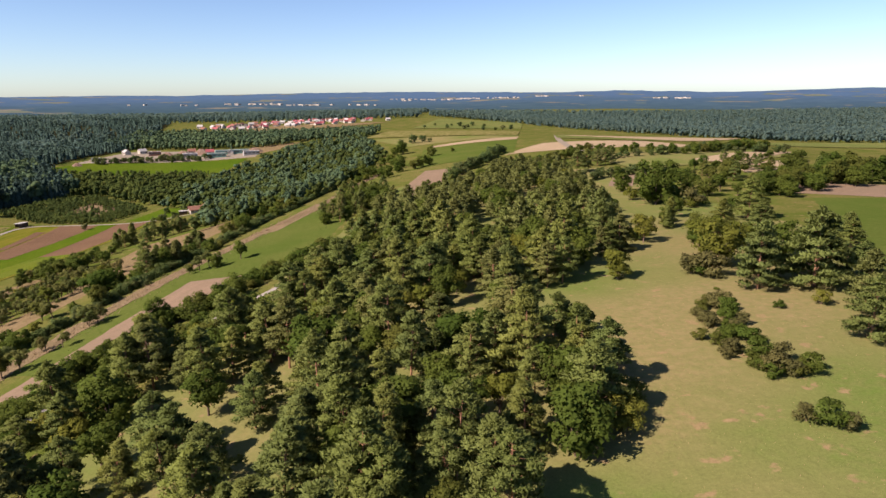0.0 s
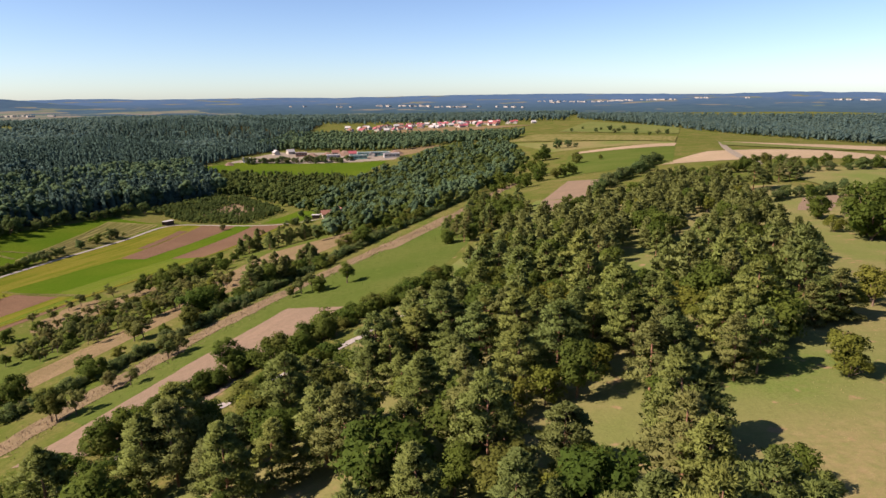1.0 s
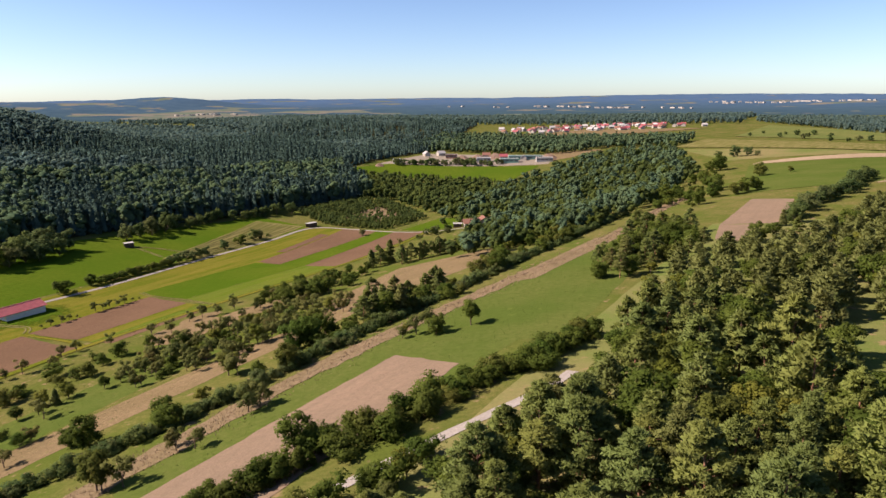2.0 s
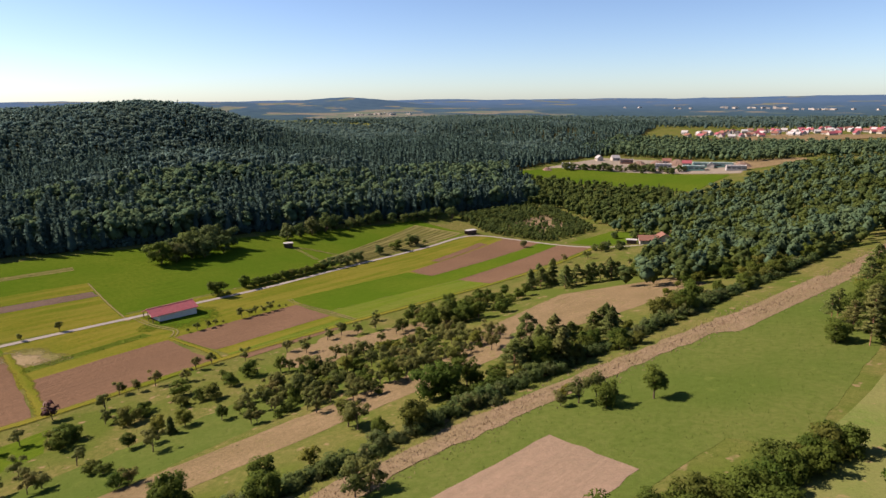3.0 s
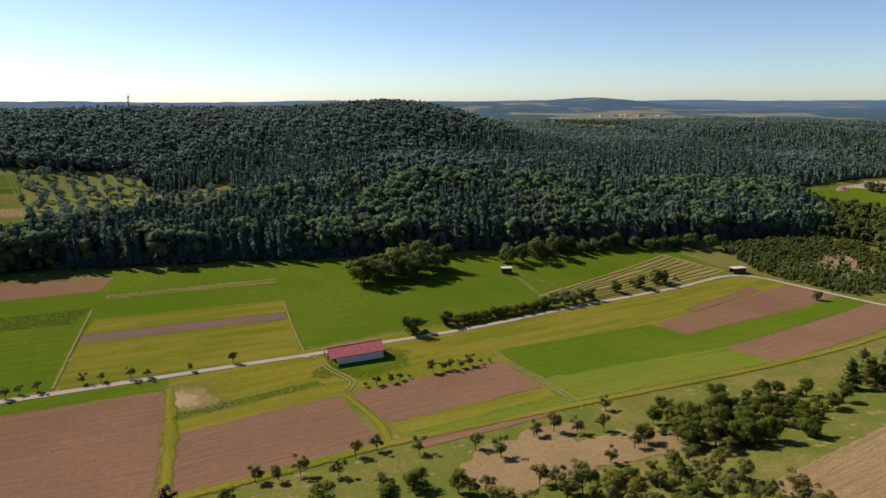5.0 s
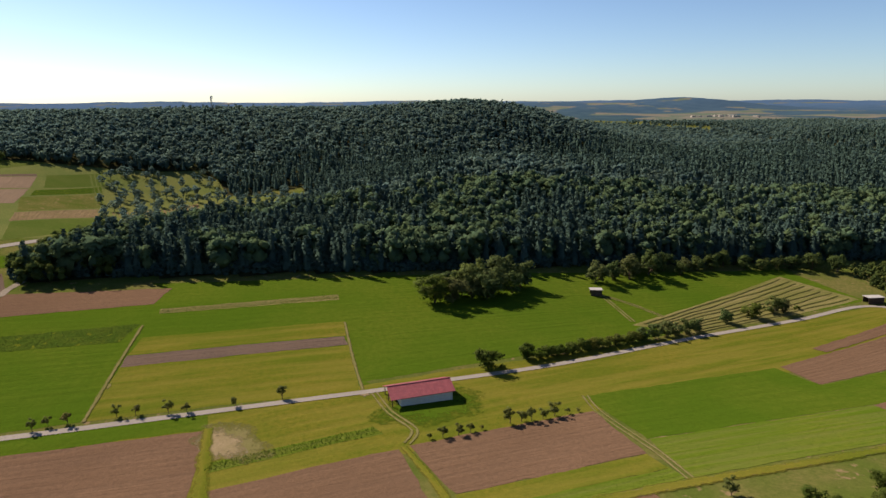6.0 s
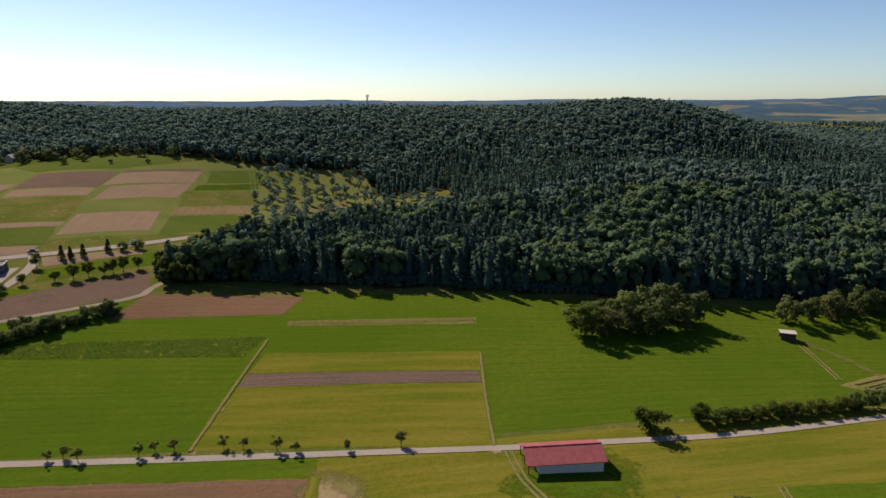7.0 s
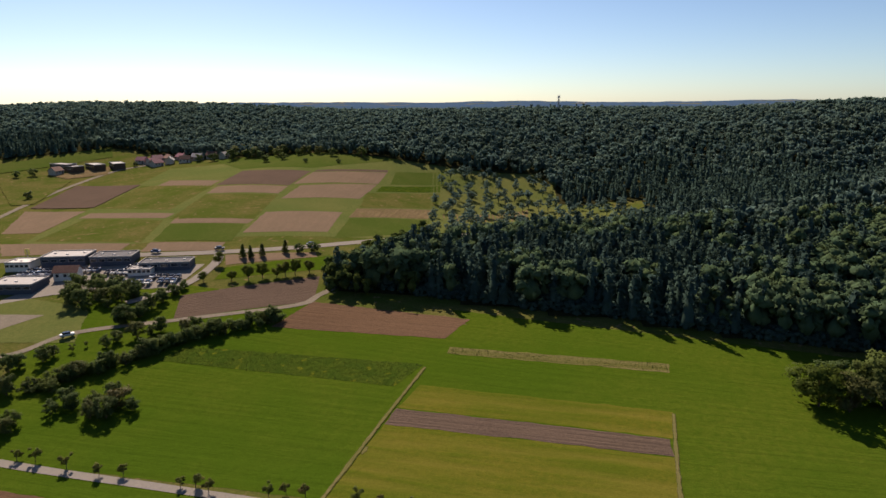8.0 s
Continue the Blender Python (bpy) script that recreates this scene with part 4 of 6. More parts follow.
for x, y, kinds, size in [(151, -75, BROADS, 0.8), (154.3, -74, FRUITS, 1.1), (154, -63, FRUITS, 0.9), (157.4, -62.4, FRUITS, 0.85), (157.2, -48.6, FRUITS, 1.1), (158.4, -46.7, FRUITS, 1.0), (198, -74, HEDGE, 1.4), (199.3, -70.6, YELLOWS, 0.8), (199.5, -66, HEDGE, 1.2), (196.5, -76, BROADS, 0.7), (192.5, -78, HEDGE, 1.3), (125.5, -60, BUSHY, 0.6), (130, -60, BUSHY, 0.65), (138.5, -50.4, SHRUBS, 1.4), (134.8, -27.4, BROADS, 0.75), (136, 6.8, BROADS, 0.9), (145, 23, PINES, 0.75), (153.5, 20.3, PINES, 0.8), (156, 22.4, PINES, 0.8), (161, 33, LOW_PINES, 0.7), (169, 59.5, SHRUBS, 1.6), (93.6, -48.8, BROADS, 0.55), (92.3, -41.7, YELLOWS, 0.7), (95, -37, YELLOWS, 0.9)]:
    plant(kinds, x, y, rng, size)
for x, y in curve_through([(145, -50), (150, -28), (155, -8), (160, 9), (166, 32), (171, 52), (184, 112), (193, 160)], 7):
    plant(BUSHY if rng.uniform() < 0.6 else YELLOWS, x - 2 + rng.normal(0, 2), y + rng.normal(0, 2), rng, rng.uniform(0.4, 0.75))
for x, y in scatter([(142, -12), (146, 20), (162, 44), (168, 40), (158, 8), (150, -14)], 3.6, rng, 0.8):
    plant(BUSHY if rng.uniform() < 0.5 else SHRUBS, x, y, rng, rng.uniform(0.35, 0.55))
for x, y in scatter([(128, 122), (140, 160), (150, 190), (196, 165), (176, 110), (160, 85), (150, 118)], 5, rng, 0.75):
    plant(BUSHY if rng.uniform() < 0.4 else (SHRUBS if rng.uniform() < 0.6 else YELLOWS), x, y, rng, rng.uniform(0.45, 0.75))
# orchard
PURPLES = [tree("purple_tree", broad_parts(81, 4.4, 1.9, 0.3, 11, 62, 0.26, 0.85), PURPLE_LEAF, BARK, "small tree with dark purple leaves by the track", "tree", "")]
plant(PURPLES, 59, -49, rng, 1.0)
for x, y in [(59, -33), (61, -29), (62, -25), (67, -19), (62, -13), (62, -8), (69, -2), (75, 8), (81, 10), (77, 22), (78, 27), (82, 30), (76, 45), (85, 35), (66, -40), (65, -68), (66, -64), (67, -59), (74, -44), (90, -4), (91, -1), (95, 8), (97, 10), (97, 16), (97, 24), (103, -19), (91, 49), (95, 33), (107, -19), (88, 183), (84, 168), (91, 179)]:
    plant(FRUITS, x, y, rng, 0.85)
for x, y, kinds, s in [(75, -55, SHRUBS, 1.2), (72, -52, SHRUBS, 1.0), (96, -41, FIRS, 0.45), (101, -32, BROADS, 0.55), (102, -28, BROADS, 0.5), (82, -30, SHRUBS, 1.1), (84, -26, SHRUBS, 1.0), (79, -38, SHRUBS, 1.0), (77, -42, SHRUBS, 0.9), (77, -14, SHRUBS, 0.9), (80, -15, SHRUBS, 0.8), (103, -6, BROADS, 0.6), (100, -5, FRUITS, 1.3), (89, 200, BROADS, 0.7), (94, 210, BROADS, 0.7)]:
    plant(kinds, x, y, rng, s)
for x, y in scatter([(96, -25), (100, 10), (102, 35), (128, 40), (137, 28), (132, 5), (124, -24), (108, -34)], 3.5, rng, 0.82):
    plant(FRUITS if rng.uniform() < 0.7 else (SHRUBS if rng.uniform() < 0.6 else YELLOWS), x, y, rng, rng.uniform(0.5, 1.0))
for x, y, kinds, size in [(97, 46.5, BROADS, 0.95), (105, 45, BROADS, 1.05), (108, 50, BUSHY, 0.8), (110.7, 54, BROADS, 0.9), (114, 62, BUSHY, 0.6), (109, 81, BROADS, 0.7), (95, 36, BROADS, 0.8), (101, 42, BUSHY, 0.7), (100, 52, BROADS, 0.9), (102, 109, PINES, 0.75), (106, 111, FIRS, 0.9), (117, 101.6, PINES, 0.8), (121, 110, PINES, 0.8), (125, 113.5, PINES, 0.85), (128, 116.7, PINES, 0.85), (134, 126, BUSHY, 0.6), (142.4, -12, BUSHY, 1.0), (145.6, -9, BUSHY, 0.9), (152, 4.5, PINES, 0.95), (153.7, 6.7, PINES, 0.9), (156, 9.5, BROADS, 1.0), (157.4, 11.7, BUSHY, 0.7), (159, 15.5, BUSHY, 0.6), (156.5, 35, LOW_PINES, 0.75), (159, 38, FIRS, 0.7), (167, 25, SHRUBS, 1.3), (169, 29, SHRUBS, 1.2), (75, -26, SHRUBS, 1.3), (86.7, -24.4, SHRUBS, 1.5), (82.8, -16.6, SHRUBS, 1.2), (81, -10, SHRUBS, 1.3), (76.4, -36, SHRUBS, 1.2), (80, -42, SHRUBS, 1.4), (100, -15, FRUITS, 1.2), (109, -18, FRUITS, 1.3), (88, -5, BROADS, 0.75), (101, -7.4, BROADS, 0.8), (76, -51.5, BUSHY, 0.55), (78, -55, BUSHY, 0.5), (104, -27, FRUITS, 1.2)]:
    plant(kinds, x, y, rng, size)
for x, y in scatter([(80, -100), (84, -45), (118, -45), (120, -100)], 7.5, rng, 0.6):
    plant(FRUITS if rng.uniform() < 0.6 else SHRUBS, x, y, rng, 0.9)
for x, y in scatter([(86, 48), (92, 88), (112, 92), (112, 40), (100, 38)], 3.8, rng, 0.85):
    plant(BROADS if rng.uniform() < 0.5 else SHRUBS, x, y, rng, 0.62 if rng.uniform() < 0.7 else 0.8)
for x, y in scatter([(92, 100), (100, 165), (145, 150), (140, 120), (112, 100)], 7, rng, 0.5):
    plant(FRUITS if rng.uniform() < 0.6 else SHRUBS, x, y, rng, 0.8)
# lane and track sides
for x, y, kinds, s in [(0.5, 37, SHRUBS, 2.0), (-1.5, 51, BUSHY, 0.66), (-5, 137, HEDGE_TREES, 0.7), (-6, 151, SHRUBS, 1.8), (-6, 163, HEDGE_TREES, 0.7), (-6, 168, HEDGE_TREES, 0.62), (-6, 176, SHRUBS, 0.7), (1.5, 41, SHRUBS, 0.4)]:
    plant(kinds, x, y, rng, s)
for x, y in curve_through([(-0.5, 55), (-1, 70), (-2, 94)], 2.2):
    plant(SHRUBS, x, y, rng, 1.15)
for x, y in curve_through([(-2, 96), (-2, 106), (-2, 119)], 4):
    plant(HEDGE_TREES, x, y, rng, 0.6)
for x, y in [(-10, -57), (-9, -53), (-7, -46), (-5, -42), (-4, -31), (-3, -20), (-20, -130), (-20, -126), (-18, -118), (-16, -110), (-16, -105), (-13, -92), (-13, -89), (-12, -86), (-11, -74), (-12, -71), (-11, -67)]:
    plant(FRUITS, x, y, rng, 0.64)
for x, y, size in [(29.4, 5.3, 0.4), (30, 8.3, 0.65), (30.4, 11.9, 0.65), (30.4, 15, 0.5), (30.2, 18, 0.3), (30.5, 25.5, 0.8), (30.7, 28.5, 0.7), (31.2, 31, 0.75), (31.4, 34, 0.75), (31.6, 37.2, 0.75), (31.8, 41, 0.4), (32, 44, 0.3)]:
    plant(FRUITS, x, y, rng, size)
for line, size in ([(-44, -152), (-47, -145), (-53, -138.5), (-59, -131.5), (-65.4, -125.5), (-74, -118.4), (-80, -109), (-85, -102.6), (-90, -97)], 0.5), ([(-55, -157), (-61, -154), (-67, -148), (-71, -140), (-75, -133), (-79, -125), (-83, -118)], 0.48):
    for x, y in curve_through(line, 2.2 if size == 0.5 else 6.5):
        plant(HEDGE_TREES if rng.uniform() < 0.75 else FRUITS, x + rng.normal(0, 1.2), y + rng.normal(0, 1.2), rng, size * rng.uniform(0.6, 1.25))
for x, y in curve_through([(-47, -146), (-53, -139), (-59, -132.5), (-65.4, -126.5), (-74, -119.4), (-80, -110), (-85, -103.6), (-90, -98)], 1.7):
    plant(SLOPE_HEDGE, x + rng.normal(0, 0.8), y + rng.normal(0, 0.8), rng, rng.uniform(0.7, 1.25))
for x, y, size in [(-37, -134, 0.7), (-39, -130, 0.7), (-35.5, -123.5, 0.75), (-36, -120, 0.8), (-44, -122.5, 0.7), (-39, -115.4, 0.6), (-32, -140, 0.7), (-29, -139, 0.5), (-40, -125, 0.6), (-42, -133, 0.65), (-46, -140, 0.6), (-90, -140, 0.5), (-90, -147, 0.5), (-96, -154, 0.5), (-94, -160, 0.5)]:
    plant(HEDGE_TREES, x, y, rng, size * 0.75)
plant(BROWNS, -41, -120, rng, 1.6)
for x, y in [(-119.6, -132.7), (-121.5, -123.3), (-122.7, -117.6), (-125.6, -113.5), (-126.9, -108.7), (-128.5, -106), (-130.3, -103), (-133.7, -98.6), (-137.8, -91.7), (-137, -134)]:
    plant(BROADS, x, y, rng, 0.72)
plant(BUSHY, -52, 45, rng, 1.45)
for x, y, s in [(-50, 51, 1.0), (-50, 65, 0.95), (-52, 77, 1.0), (-56, 58, 1.1), (-58, 52, 1.0), (-52, 60, 0.8), (-54, 70, 1.2), (-60, 64, 1.1), (-57, 84, 1.05), (-62, 78, 1.0), (-54, 118, 0.85), (-54, 127, 0.75), (-53, 135, 0.9), (-55, 147, 0.95), (-58, 140, 0.8)]:
    plant(HEDGE_TREES, x, y, rng, s * 1.2)

# ---- woods, as one mass each ----
def fringed_spruce(rng, per=15, tiers=9, wide=0.17):
    """A slim spruce: a dark inner cone and sprays of needles tier by tier."""
    k = np.arange(tiers) / tiers
    r = wide * (1 - k) ** 0.8 + 0.02
    cs = np.stack([rng.normal(0, 0.012, tiers), rng.normal(0, 0.012, tiers), 0.14 + 0.84 * k], -1)
    rs = np.stack([r, r, 0.05 + 0 * r], -1)
    a = np.arange(6) * np.pi / 3
    cone = np.vstack([np.stack([0.8 * wide * np.cos(a), 0.8 * wide * np.sin(a), 0 * a + 0.08], -1), [(0, 0, 0.97)]])
    out = np.vstack([np.stack([np.cos(a), np.sin(a), 0 * a + 0.35], -1), [(0, 0, 1)]])
    return join([(cone, np.array([(j, (j + 1) % 6, 6) for j in range(6)]), unit(out)), leaves(rng, cs, rs, per, 0.05 if per > 10 else 0.085, 1.3, 0.6, mid=np.array((0, 0, 0.3)))])


def lump(rng, balls, sprays, size=0.05):
    """A rounded crown of several swelling boughs."""
    way = unit(rng.normal(size=(balls, 3)))
    way[:, 2] = np.where(way[:, 2] < -0.4, -way[:, 2], way[:, 2])
    cs = np.array([0, 0, 0.57]) + way * (0.19, 0.19, 0.25)
    rs = rng.uniform(0.12, 0.19, (balls, 1)) * (1.0, 1.0, 0.9)
    cs, rs = np.vstack([cs, [(0, 0, 0.38)]]), np.vstack([rs, [(0.24, 0.24, 0.34)]])
    return join([cores(rng, cs, rs, 0.92, True), leaves(rng, cs, rs, sprays, size, mid=np.array((0, 0, 0.42)))])


def mass(name, places, heights, models, mat, label, rng, low=0.8, high=1.25):
    """One joined mass of trees that nobody could count."""
    vs, fs, ns, k = [], [], [], 0
    pick = rng.integers(len(models), size=len(places))
    for i, (v, f, way) in enumerate(models):
        sel = pick == i
        if not sel.any():
            continue
        q, h = places[sel], heights[sel]
        a = rng.uniform(0, 6.28, len(q))[:, None]
        w = (h * rng.uniform(low, high, len(q)))[:, None]
        spin = lambda p: (p[None, :, 0] * np.cos(a) - p[None, :, 1] * np.sin(a), p[None, :, 0] * np.sin(a) + p[None, :, 1] * np.cos(a))  # noqa: E731
        (x, y), (nx, ny) = spin(v), spin(way)
        z = ground(q[:, 0], q[:, 1])
        p = np.stack([x * w + q[:, :1], y * w + q[:, 1:], v[None, :, 2] * h[:, None] + z[:, None]], -1)
        vs.append(p.reshape(-1, 3))
        ns.append(np.stack([nx, ny, way[None, :, 2] + 0 * nx], -1).reshape(-1, 3))
        fs.append((f[None] + (np.arange(len(q)) * len(v))[:, None, None] + k).reshape(-1, 3))
        k += p.shape[0] * p.shape[1]
    return tagged(thing_of(name, mesh_np(name, np.concatenate(vs), np.concatenate(fs), normals=np.concatenate(ns)), mat), label, "forest", kind="stuff")


rng = np.random.default_rng(9)
SPRUCE_NEAR, SPRUCE_FAR = [fringed_spruce(rng) for _ in range(5)], [fringed_spruce(rng, 5, 6) for _ in range(4)]
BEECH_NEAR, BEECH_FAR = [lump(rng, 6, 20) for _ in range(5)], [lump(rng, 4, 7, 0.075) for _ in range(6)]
FRONT = [(-120, -89), (-117, -59), (-102, 4), (-87, 49), (-76, 105), (-62, 173), (-52, 213), (-38, 256), (-10, 315)]
FOREST = FRONT + [(-85, 395), (-76, 530), (-60, 620), (-140, 950), (-500, 950), (-560, 700), (-800, 600), (-860, 0), (-900, -700), (-390, -640), (-372, -400), (-440, -345), (-402, -193), (-396, -99), (-396, -32), (-394, 8), (-330, 18), (-322, 62), (-265, 66), (-240, 48), (-221, 18), (-199, -11), (-181, -31), (-166, -48), (-150, -66)]
f = np.array(FRONT)


def from_edge(q):
    best = np.full(len(q), 1e9)
    for a, b in zip(f[:-1], f[1:]):
        t = np.clip(((q - a) @ (b - a)) / ((b - a) @ (b - a)), 0, 1)
        best = np.minimum(best, np.linalg.norm(q - a - t[:, None] * (b - a), axis=1))
    return best


def litter(poly, step, label):
    """The dark floor of a wood, draped on the ground inside a polygon."""
    p = np.array(poly)
    gx, gy, f = sheet(np.arange(p[:, 0].min(), p[:, 0].max(), step), np.arange(p[:, 1].min(), p[:, 1].max(), step))
    v = np.stack([gx, gy, ground(gx, gy) + 0.35], -1).reshape(-1, 3)
    mid = v[f].mean(1)
    f = f[inside(poly, mid[:, 0], mid[:, 1])]
    used, f = np.unique(f, return_inverse=True)
    tagged(thing_of("forest_floor", mesh_np("forest_floor", v[used], f.reshape(-1, 4)), FLOOR_LITTER, smooth=True), label, "forest floor", kind="structure")


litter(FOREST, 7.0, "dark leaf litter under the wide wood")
FAR_FRUIT = []
for i in range(4):
    v, fc, way = join(list(broad_parts(95 + i, 7.0, 3.0, 0.16, 10, 22, 0.42, 1.3)))
    FAR_FRUIT.append((v / 7, fc, way))
PINE_MASS = []
for i in range(3):
    v, fc, way = pine_parts(90 + i, wide=2.8, low=0.28, per=20, size=0.48)[1]
    PINE_MASS.append((v / 10, fc, way))
distant = np.array(distant)
mass("pine_wood", distant, rng.uniform(6, 9.5, len(distant)), PINE_MASS, PINE, "pine wood along the ridge of the hill", rng)
near = scatter(FOREST, 4.4, rng)
near = near[from_edge(near) < 95]
share = np.array([noise.noise((x / 60, y / 60, 3.0)) for x, y in near]) + rng.normal(0, 0.25, len(near))
mass("spruce_wood", near[share < 0.06], rng.uniform(11.5, 18, (share < 0.06).sum()), SPRUCE_NEAR, HAZE_SPRUCE, "dense dark green spruce wood behind the meadows", rng)
mass("beech_wood", near[share >= 0.06], rng.uniform(10.5, 16.5, (share >= 0.06).sum()), BEECH_NEAR, BEECH, "rounded green beeches among the spruces", rng)
far = scatter(FOREST, 5.4, rng)
far = far[from_edge(far) >= 93]
far = far[((far[:, 0] > -640) & (far[:, 1] < 620)) | (rng.uniform(size=len(far)) < 0.4)]
# The haze-coloured crowns grow more common farther back on the hill.
share = np.array([noise.noise((x / 110, y / 110, 7.0)) for x, y in far]) + rng.normal(0, 0.2, len(far)) + np.clip((-far[:, 0] - 380) / 150, -0.3, 0.6)
mass("spruce_wood", far[share < -0.05], rng.uniform(8.5, 13.5, (share < -0.05).sum()), SPRUCE_FAR, HAZE_SPRUCE, "wide dark spruce wood on the hills", rng)
mass("beech_wood", far[share >= -0.05], rng.uniform(8, 12.5, (share >= -0.05).sum()), BEECH_FAR, HAZE_BLUE_LEAF, "wide beech wood on the hill top, haze put into its leaf colour", rng)

edge = np.array([p for p in curve_through(FRONT, 1.5)])
for k in range(3):  # young trees and undergrowth along the wood's edge, added to make its shadow solid
    q = edge - (2.5 * k + 1.0, 0) + rng.normal(0, 0.8, edge.shape)
    mass("undergrowth", q, rng.uniform(3.5, 6.5, len(q)) + k, [(v * (1.1, 1.1, 1.0) - (0, 0, 0.25), fc, way) for v, fc, way in BEECH_NEAR], HAZE_SPRUCE, "dark undergrowth filling the gaps below the edge of the wood", rng)

# wooded slope, belts and plantation north of the farm
SLOPE = [(140, 95), (165, 100), (186, 130), (194, 150), (208, 212), (226, 361), (200, 540), (130, 500), (90, 360), (66, 260), (120, 235), (130, 150)]
q = scatter(SLOPE, 6.3, rng, 0.93)
SLOPE_NEAR = [lump(rng, 6, 16) for _ in range(5)]
swell = np.array([noise.noise((x / 26, y / 26, 5.0)) for x, y in q])
tall = 8.6 + 4.4 * swell + rng.uniform(-2.6, 2.8, len(q))
dark = rng.uniform(size=len(q)) < 0.42 + 0.5 * swell
mass("beech_wood", q[~dark], tall[~dark], SLOPE_NEAR, SLOPE_LEAF, "mixed light green wood on the hill slope", rng, 0.85, 1.3)
mass("beech_wood", q[dark], tall[dark] + 0.8, SLOPE_NEAR * 2 + SPRUCE_NEAR[:2], BEECH, "darker trees in the mixed wood on the hill slope", rng, 0.85, 1.2)
field("weedy_field", [(2, 246), (12, 290), (46, 264), (38, 238)], HEATHER, "brown weeds between the young trees", 0.3)
q = scatter([(-30, 242), (-12, 302), (10, 304), (61, 263), (48, 220), (4.7, 222)], 2.1, rng, 0.92)
q = q[~inside([(8, 250), (14, 282), (38, 262), (34, 244)], q[:, 0], q[:, 1]) | (rng.uniform(size=len(q)) < 0.3)]
mass("plantation", q, rng.uniform(2.6, 4.8, len(q)), SPRUCE_NEAR[:1] + BEECH_FAR[:4], SLOPE_LEAF, "young dense tree plantation in the valley", rng)
q = scatter([(-36, 250), (-10, 315), (-60, 372), (62, 378), (110, 330), (72, 268), (64, 268), (14, 306), (-14, 305)], 4.8, rng)
mass("beech_wood", q, rng.uniform(6, 9.5, len(q)), BEECH_NEAR + SPRUCE_NEAR[:1], SLOPE_LEAF, "belt of tall green trees behind the farm", rng)
q = scatter([(-205, -62), (-192, -28), (-214, 10), (-242, 46), (-316, 60), (-330, 14), (-390, 6), (-388, -64), (-300, -66)], 10.5, rng, 0.88)
mass("orchard", q, rng.uniform(5.2, 7.6, len(q)), FAR_FRUIT, HAZE_BLUE_LEAF, "orchard of many trees in a dell", rng)
q = scatter([(-160, -84), (-112, -92), (-114, -70), (-116, -58), (-160, -58), (-185, -50), (-205, -62)], 5, rng)
mass("beech_wood", q, rng.uniform(6, 10, len(q)), BEECH_NEAR, SLOPE_LEAF, "light green bushes at the wood's edge", rng)

# woods to the north and beyond
q = scatter([(308, 1146), (428, 903), (482, 740), (575, 529), (650, 446), (760, 400), (1200, 420), (1250, 540), (820, 560), (690, 720), (600, 960), (480, 1250), (320, 1250)], 7.0, rng)
mass("far_wood", q, rng.uniform(8, 12.5, len(q)), BEECH_FAR + SPRUCE_FAR[:3], HAZE_BLUE_LEAF, "long dark wood behind the ridge fields", rng)
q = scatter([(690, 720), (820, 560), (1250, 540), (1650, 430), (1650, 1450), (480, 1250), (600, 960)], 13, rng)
mass("far_wood", q, rng.uniform(8, 12.5, len(q)), BEECH_FAR, HAZE_BLUE_LEAF, "wide dark wood behind the ridge", rng)
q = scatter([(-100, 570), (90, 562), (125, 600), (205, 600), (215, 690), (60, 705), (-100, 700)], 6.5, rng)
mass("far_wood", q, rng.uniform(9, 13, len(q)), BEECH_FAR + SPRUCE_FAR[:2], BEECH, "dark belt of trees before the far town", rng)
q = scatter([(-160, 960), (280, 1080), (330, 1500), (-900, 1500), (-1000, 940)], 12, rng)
mass("far_wood", q, rng.uniform(9, 14, len(q)), BEECH_FAR + SPRUCE_FAR[:2], HAZE_BLUE_LEAF, "distant woods behind the town", rng)
for x, y in [(-98, -168), (-97, -163), (-100, -158), (-104, -170), (-106, -164), (-107, -158), (-108, -152), (-110, -172), (-112, -166), (-112, -160), (-101, -152), (-105, -150)]:
    plant(HEDGE_TREES, x, y, rng, 0.68)
for x, y in curve_through([(-82, -144.5), (-86, -141.4), (-92.4, -140.2), (-99, -139), (-105, -138), (-111, -137)], 3.0):
    plant(HEDGE_TREES, x + rng.normal(0, 1), y + rng.normal(0, 1), rng, rng.uniform(0.4, 0.62))
for x, y in [(-147, -128.5), (-147.4, -125.3), (-149.5, -121.5), (-156, -114.4), (-158, -109), (-161, -104), (-173, -84), (-182, -76)]:
    plant(HEDGE_TREES if y > -112 else FIRS, x, y, rng, 0.5)
for x, y in [(43, 202), (84, 204), (88, 208), (90, 203), (94, 212), (96, 206), (112, 214), (120, 230), (100, 240), (92, 238), (80, 240)]:
    plant(HEDGE_TREES, x, y, rng, 0.55)
for x, y in curve_through([(-50, 448), (-20, 460), (20, 470), (45, 474)], 2.6):
    plant(HEDGE_TREES, x, y + rng.normal(0, 4), rng, rng.uniform(0.45, 0.9))
for x, y in curve_through([(-62, 150), (-58, 158), (-54, 168), (-50, 190), (-44, 212), (-34, 235)], 7):
    plant(HEDGE_TREES, x + rng.normal(0, 2), y, rng, rng.uniform(0.7, 1.05))
